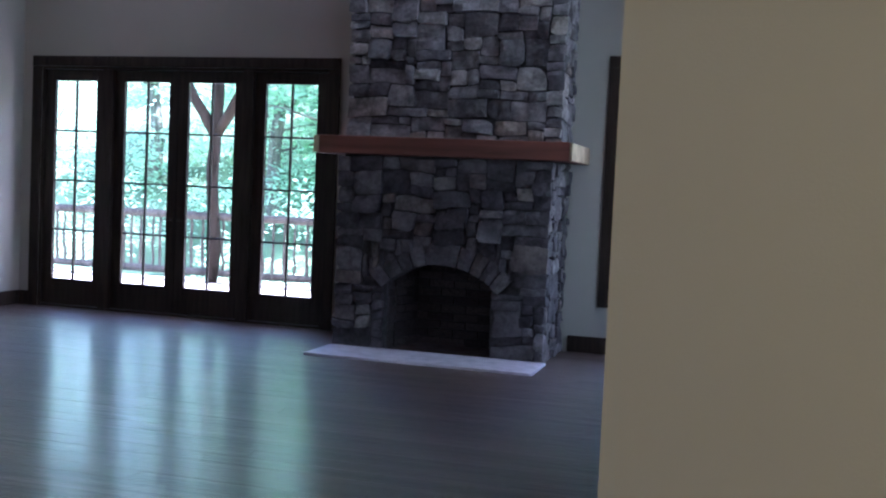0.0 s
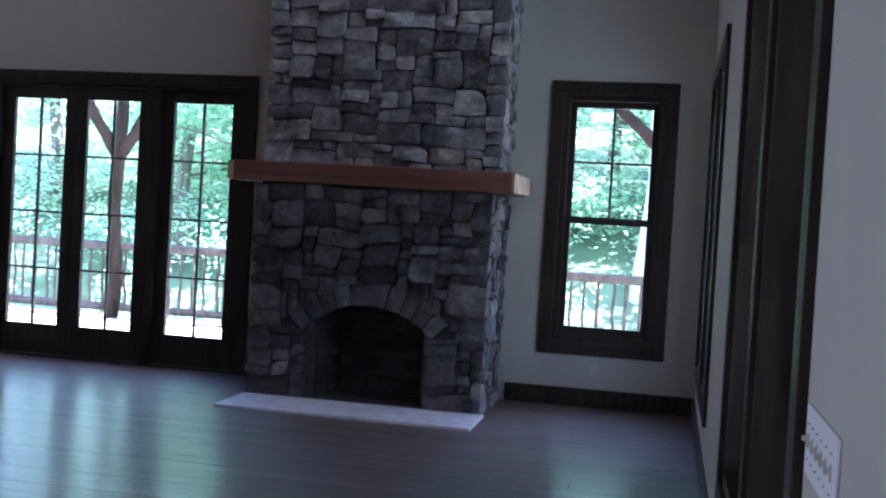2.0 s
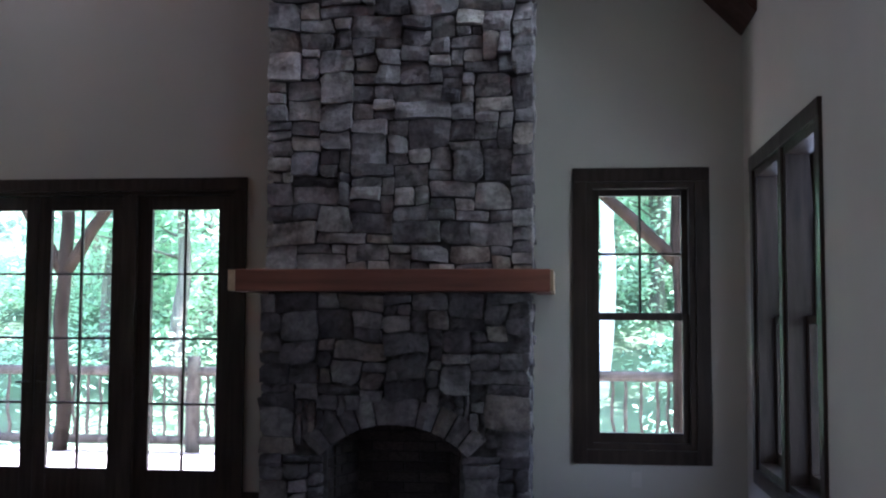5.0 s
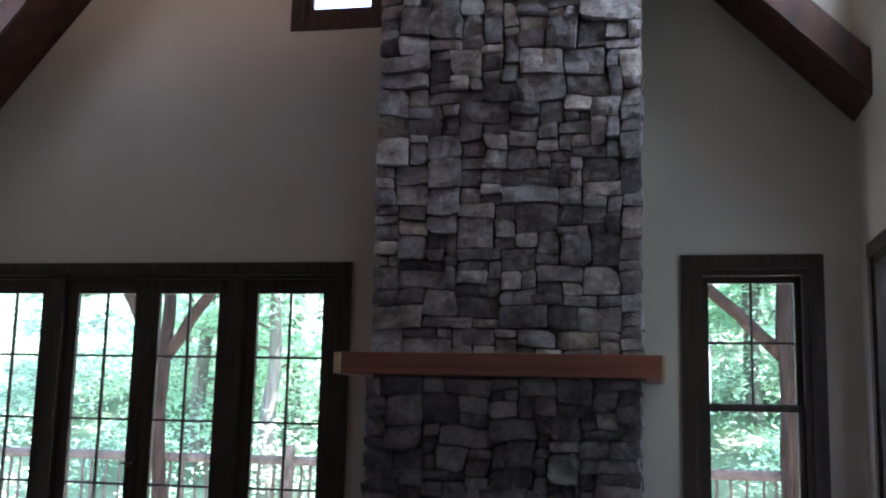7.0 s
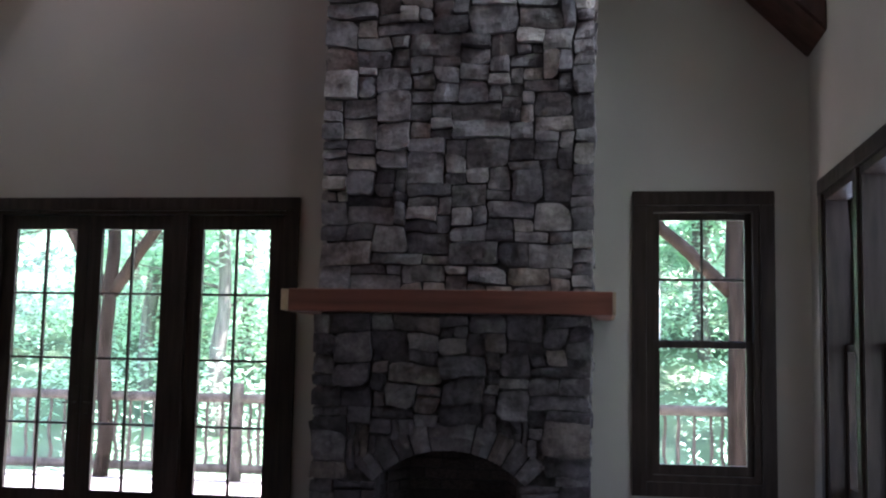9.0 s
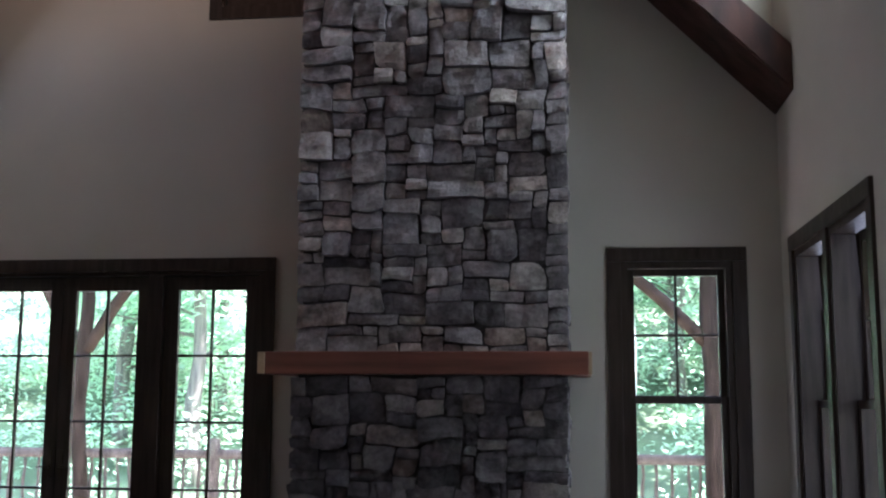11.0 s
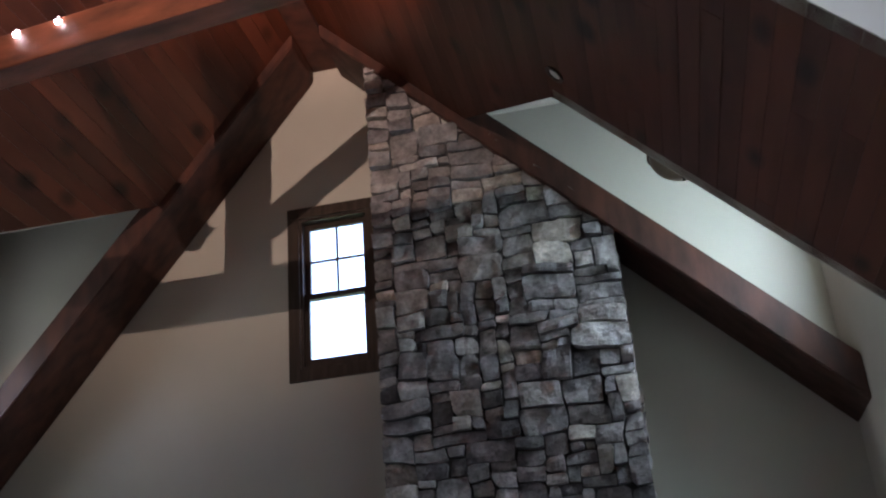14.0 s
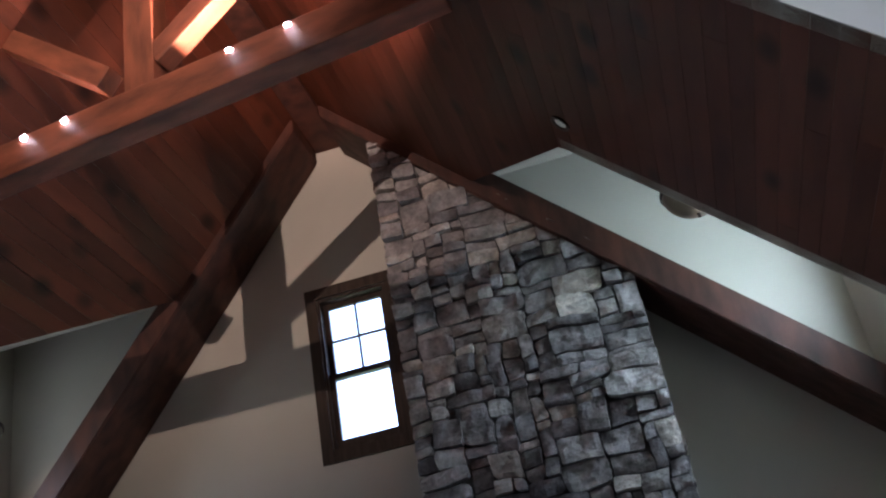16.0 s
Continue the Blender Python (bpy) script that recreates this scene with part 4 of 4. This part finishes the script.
can.matrix_world = Matrix.Translation(Vector((0.645, -2.46, roof(0.645))) - nrm * 0.001) @ pose(0, 0, 0, 0, math.degrees(math.atan(KR)), 0)
part("trim_ring", lathe(bmesh.new(), [(0.045, -0.001), (0.07, -0.001), (0.075, -0.012), (0.05, -0.012), (0.043, -0.001)], 20), BRASS, can)
part("lens", lathe(bmesh.new(), [(0.0, -0.004), (0.03, -0.006), (0.044, -0.003)], 20), PLASTIC, can, "pale lens")


def plate(name, at, turn, w, h, toggles, label, category):
    """A wall plate; local x along the wall, front towards -y."""
    ob = tagged(thing(name, at, turn), label, category)
    part("cover", boxed((-w / 2, -0.007, -h / 2), (w / 2, 0.0, h / 2), 0.003), PLASTIC, ob)
    for i in range(toggles):
        x = (i - (toggles - 1) / 2) * 0.054
        bm = boxed((x - 0.006, -0.010, -0.013), (x + 0.006, -0.0071, 0.013), 0.001)
        box(bm, (x - 0.004, -0.019, 0.000), (x + 0.004, -0.0101, 0.009), 0.001)
        part("toggle", bm, TOGGLE if category == "switch" else PLASTIC, ob)
        for z in (-0.032, 0.032):
            part("screw", lathe(bmesh.new(), [(0.0, -0.0015), (0.003, -0.001), (0.0035, 0.0)], 8, (x, 0, 0)), BRASS, ob).matrix_local = pose(0, -0.0075, z, 0, 0, 0) @ pose(0, 0, 0)
    return ob


plate("light_switch", (RX, -7.01, 1.11), -90, 0.36, 0.125, 6, "white six-gang light switch plate with dark toggles on the wall", "switch")
ob = tagged(thing("wall_outlet", (1.62, 0, 0.31), 0), "almond-coloured electrical outlet plate low on the wall", "outlet")
part("cover", boxed((-0.037, -0.006, -0.058), (0.037, 0.0, 0.058), 0.003), ALMOND, ob)
for z in (-0.022, 0.022):
    bm = boxed((-0.015, -0.008, z - 0.013), (0.015, -0.0061, z + 0.013), 0.002)
    part("socket", bm, ALMOND, ob)

# ---- porch ----
PY, PZ = 3.42, 0.02
EX = 5.15


def trunk_post(at, arms, seed, height=3.0, r=0.12):
    """A tree trunk used as a porch post, with braces up to the beam."""
    ob = tagged(thing("log_post", at), "rough peeled tree-trunk porch post with sloping braces", "post", group="tree-trunk porch posts")
    bm = rod(bmesh.new(), (0, 0, 0), (0, 0, height), r, r * 0.88, 18, 0.05, 26, seed)
    part("trunk", bm, SHADED_BARK, ob, smooth=True)
    for dx, dy, z0, z1 in arms:
        bm = rod(bmesh.new(), (0.06 * dx, 0.06 * dy, z0), (dx, dy, z1), 0.075, 0.065, 12, 0.03, 8, seed + 3)
        part("brace", bm, SHADED_BRACE, ob, smooth=True)
    return ob


trunk_post((-4.62, PY - 0.05, PZ), [(-0.62, 0, 2.05, 2.95), (0.62, 0, 2.05, 2.95)], 1, r=0.085)
trunk_post((2.33, PY - 0.05, PZ), [(-0.95, 0, 2.12, 2.98), (0.95, 0, 2.12, 2.98)], 7)
trunk_post((EX, 1.60, PZ), [(0, 1.2, 1.75, 2.95), (0, -1.2, 1.75, 2.95)], 12)
trunk_post((EX, -4.60, PZ), [(0, 1.2, 1.75, 2.95), (0, -1.2, 1.75, 2.95)], 15)
bm = rod(bmesh.new(), (-9, PY - 0.05, PZ + 3.12), (EX + 0.4, PY - 0.05, PZ + 3.12), 0.15, 0.15, 14, 0.04, 20, 4)
tagged(part("porch_beam", bm, LOG, smooth=True), "weathered round log beam over the porch posts", "beam")
bm = rod(bmesh.new(), (EX, PY + 0.4, PZ + 3.10), (EX, -9, PZ + 3.10), 0.15, 0.15, 14, 0.04, 20, 5)
tagged(part("porch_beam", bm, LOG, smooth=True), "weathered round log beam over the porch posts", "beam")


bm = bmesh.new()
prism(bm, [(RX + 0.17, 3.62), (EX + 1.3, 3.16), (EX + 1.3, 3.24), (RX + 0.17, 3.70)], 'y', -9.4, 0.4)
tagged(part("porch_roof", bm, TRIM), "dark board roof over the side porch", "roof", kind="structure")


def railing(a, b, newels, seed):
    """Log railing between two ends: newel posts, two rails and thin stick balusters."""
    a, b = Vector(a), Vector(b)
    rnd = random.Random(seed)
    ob = tagged(thing("log_railing", tuple(a)), "rustic weathered log railing with thin stick balusters", "railing", group="porch railings")
    v = b - a
    part("top_rail", rod(bmesh.new(), (0, 0, 0.90), v + Vector((0, 0, 0.90)), 0.055, 0.055, 12, 0.03, 40, seed), LOG, ob, smooth=True)
    part("bottom_rail", rod(bmesh.new(), (0, 0, 0.13), v + Vector((0, 0, 0.13)), 0.05, 0.05, 12, 0.03, 40, seed + 1), LOG, ob, smooth=True)
    for f in newels:
        p = v * f
        part("newel", rod(bmesh.new(), p, p + Vector((0, 0, 1.07)), 0.085, 0.075, 12, 0.02, 8, seed + int(f * 90)), LOG, ob, smooth=True)
    n = int(v.length / 0.155)
    shapes = [mesh_of("baluster", rod(bmesh.new(), (0, 0, 0.12), (rnd.uniform(-0.02, 0.02), rnd.uniform(-0.02, 0.02), 0.90), rnd.uniform(0.017, 0.024), rnd.uniform(0.014, 0.02), 7, 0.03, 5, k), LOG) for k in range(7)]
    for i in range(1, n):
        s = new("baluster", rnd.choice(shapes))
        s.parent = ob
        s.matrix_local = Matrix.Translation(v * ((i + rnd.uniform(-0.15, 0.15)) / n))
    return ob


LEN = EX + 9
railing((-9, PY, PZ), (EX, PY, PZ), [(x + 9) / LEN for x in (-7.4, -3.08, 0.0, 5.05)], 21)
railing((EX, PY, PZ), (EX, -9, PZ), [0.35, 0.6, 0.9], 31)


# ---- ground and woods ----
def height(x, y):
    far = 2.2 * max(0.0, y - 6.0) + max(0.0, x - 8.0) * 0.6 + max(0.0, -x - 12) * 0.4
    return -1.6 + 0.20 * far / (1 + far / 140) + 0.35 * noise.noise((x * 0.12, y * 0.12, 3)) - 0.3


bm = bmesh.new()
xs = [-900, -400, -180] + [-80 + 4 * i for i in range(41)] + [180, 400, 900]
rows = [[bm.verts.new((x, y, height(x, y) if abs(x) < 150 and abs(y) < 150 else height(max(-80, min(80, x)), max(-80, min(80, y))))) for x in xs] for y in xs]
for p, q in zip(rows, rows[1:]):
    for i in range(len(xs) - 1):
        bm.faces.new((p[i], p[i + 1], q[i + 1], q[i]))
tagged(part("ground", bm, EARTH, smooth=True), "green forest floor rising to a wooded slope", "ground", kind="structure")


def leaves(bm, centre, radius, count, rnd, size):
    """Small leaf-shaped faces scattered through a clump."""
    for _ in range(count):
        d = Vector((rnd.gauss(0, 1), rnd.gauss(0, 1), rnd.gauss(0, 0.7)))
        d = d.normalized() * radius * rnd.random() ** 0.45
        c = centre + d
        u = Vector((rnd.uniform(-1, 1), rnd.uniform(-1, 1), rnd.uniform(-0.5, 0.4))).normalized()
        w = u.cross(Vector((rnd.uniform(-0.5, 0.5), rnd.uniform(-0.5, 0.5), 1))).normalized()
        s = size * rnd.uniform(0.6, 1.3)
        bm.faces.new([bm.verts.new(c + u * s * a + w * s * b) for a, b in ((-1, 0), (0, 0.45), (1, 0), (0, -0.45))])


def tree(name, at, tall, spread, seed, first=0.3, lean=0.0, bark=None, label="", clumps=36, size=0.095):
    rnd = random.Random(seed)
    ob = tagged(thing(name, at), label or "green leafy deciduous tree on the wooded slope", "tree", group="woods behind the porch")
    top = Vector((lean * tall, rnd.uniform(-0.2, 0.2), tall))
    bm = rod(bmesh.new(), (0, 0, -0.4), top * 0.95, 0.02 * tall + 0.03, 0.03, 9, 0.25, 12, seed)
    heads = []
    for k in range(14):
        f = first + (0.95 - first) * k / 13
        p = top * 0.95 * f
        a = rnd.uniform(0, 6.28)
        ln = spread * (1.05 - 0.6 * (f - first)) * rnd.uniform(0.6, 1.0)
        q = p + Vector((math.cos(a) * ln, math.sin(a) * ln, rnd.uniform(0.05, 0.45) * ln))
        rod(bm, p, q, 0.028 * (1.3 - f) * tall / 8 + 0.008, 0.008, 5, 0.1, 4, seed + k)
        heads += [q, p.lerp(q, 0.6)]
    part("trunk", bm, bark or TREEBARK, ob, smooth=True)
    bm = bmesh.new()
    for i in range(clumps):
        c = rnd.choice(heads) + Vector((rnd.uniform(-0.4, 0.4), rnd.uniform(-0.4, 0.4), rnd.uniform(-0.3, 0.3)))
        leaves(bm, c, rnd.uniform(0.4, 0.9), 190, rnd, size)
    part("crown", bm, LEAF, ob)
    return ob


TREEBARK = material("grey_bark", (0.17, 0.16, 0.13), 0.9, vary=0.3, scale=6, stretch=(3, 3, 0.4), bump=0.6)
BIRCH = material("pale_bark", (0.78, 0.74, 0.68), 0.8, vary=0.2, scale=5, stretch=(1, 1, 3))
kinds = [tree("tree", (-6.0, 11, height(-6.0, 11)), 8.0, 2.4, 41), tree("tree", (-1.0, 13, height(-1.0, 13)), 7.0, 2.6, 42, 0.15),
         tree("tree", (4.6, 12, height(4.6, 12)), 7.6, 2.3, 43, 0.2)]
tree("tree", (1.64, 11.2, height(1.64, 11.2)), 8.0, 1.2, 44, 0.62, 0.083, BIRCH, "slender pale-barked leaning tree with a thin leafy top", 10)
rnd = random.Random(77)
spots = []
while len(spots) < 84:
    side = rnd.random()
    x, y = (rnd.uniform(-26, 16), rnd.uniform(12, 40)) if side < 0.62 else (rnd.uniform(11, 26), rnd.uniform(-12, 18))
    if all((x - u) ** 2 + (y - v) ** 2 > 2.2 ** 2 for u, v in spots + [(1.7, 11.2)]):
        spots.append((x, y))
for x, y in spots:
    far = math.hypot(x, y + 8)
    s = rnd.uniform(0.75, 1.05) * (1.0 if far < 26 else 0.95)
    copy_thing(rnd.choice(kinds), pose(x, y, height(x, y), 0, 0, rnd.uniform(0, 360)) @ Matrix.Scale(s, 4))

for x, y, k, a in ((3.0, 15.2, 1, 20), (0.8, 16.4, 2, 140), (4.4, 18.6, 0, 250), (2.4, 20.5, 1, 75)):
    copy_thing(kinds[k], pose(x, y, height(x, y), 0, 0, a))


# low bushes behind the railing, one sheet of leaves
rnd = random.Random(9)
bm = bmesh.new()
for _ in range(300):
    x, y = (rnd.uniform(-16, 9), rnd.uniform(5.2, 16)) if rnd.random() < 0.75 else (rnd.uniform(6.8, 14), rnd.uniform(-9, 7))
    if 0.95 < x < 2.6 and y < 11.3:
        continue
    leaves(bm, Vector((x, y, height(x, y) + rnd.uniform(0.3, 1.5))), rnd.uniform(0.5, 1.0), 130, rnd, 0.075)
for _ in range(140):
    x, y = rnd.uniform(-14, 9), rnd.uniform(11.4, 18)
    if abs(x - 1.9) < 0.9 and y < 13:
        continue
    leaves(bm, Vector((x, y, height(x, y) + rnd.uniform(0.3, 4.2))), rnd.uniform(0.8, 1.4), 200, rnd, 0.09)
tagged(part("undergrowth", bm, LEAF), "dense green leafy undergrowth below the porch", "bushes", kind="stuff")

# ---- boards of the floor and the deck ----
rnd = random.Random(4)


def board_mesh(mat, chamfer):
    """A unit board whose top edges are eased."""
    bm = bmesh.new()
    ring = [(-0.5, -0.5), (0.5, -0.5), (0.5, 0.5), (-0.5, 0.5)]
    low = [bm.verts.new((x, y, -1.0)) for x, y in ring]
    mid = [bm.verts.new((x, y, -0.15)) for x, y in ring]
    top = [bm.verts.new((x * (1 - chamfer * 0.06), y * (1 - chamfer), 0)) for x, y in ring]
    for p, q in ((low, mid), (mid, top)):
        for i in range(4):
            bm.faces.new((p[i], p[(i + 1) % 4], q[(i + 1) % 4], q[i]))
    bm.faces.new(top)
    return mesh_of("plank", bm, mat)


PLANK = board_mesh(FLOORWOOD, 0.012)
WIDE, y = 0.152, -0.002
rest = bmesh.new()
while y > YB:
    right = RX if y > -8.44 else 5.2
    cuts, x = [LX], LX + rnd.uniform(0.8, 2.6)
    while x < right - 0.6:
        cuts.append(x)
        x += rnd.uniform(1.6, 3.2)
    cuts.append(right)
    for a, b in zip(cuts, cuts[1:]):
        if y > -8.6:
            ob = new("plank", PLANK)
            ob.parent = floor
            ob.matrix_local = Matrix.Translation(((a + b) / 2, y - WIDE / 2, rnd.uniform(-0.0010, -0.0004))) @ pose(0, 0, 0, rnd.uniform(-0.16, 0.16)) @ Matrix.Diagonal((b - a - 0.002, WIDE - 0.001, 0.011, 1))
        else:
            box(rest, (a + 0.001, y - WIDE + 0.001, -0.011), (b - 0.001, y - 0.001, 0.0))
    y -= WIDE
tagged(part("planks", rest, FLOORWOOD, floor), kind="stuff")

deck = tagged(part("porch_deck", boxed((-9.2, 0.19, -0.25), (EX + 0.15, PY + 0.15, -0.05)), LOG), "sunlit pale board porch deck around the house", "deck", kind="structure")
deck2 = tagged(part("porch_deck_side", boxed((RX + 0.17, -9.2, -0.25), (EX + 0.15, 0.185, -0.05)), LOG), "pale board porch deck along the side wall", "deck", kind="structure")
DBOARD = board_mesh(DECK, 0.04)
y = 0.20
while y < PY + 0.1:
    ob = new("deck_board", DBOARD)
    ob.parent = deck
    ob.matrix_local = Matrix.Translation(((EX - 9.05) / 2, y + 0.07, PZ)) @ Matrix.Diagonal((EX + 9.35, 0.138, 0.068, 1))
    y += 0.144
y = 0.18
while y > -9.1:
    ob = new("deck_board", DBOARD)
    ob.parent = deck2
    ob.matrix_local = Matrix.Translation(((RX + 0.18 + EX + 0.13) / 2, y - 0.07, PZ)) @ Matrix.Diagonal((EX - RX - 0.05, 0.138, 0.068, 1))
    y -= 0.144
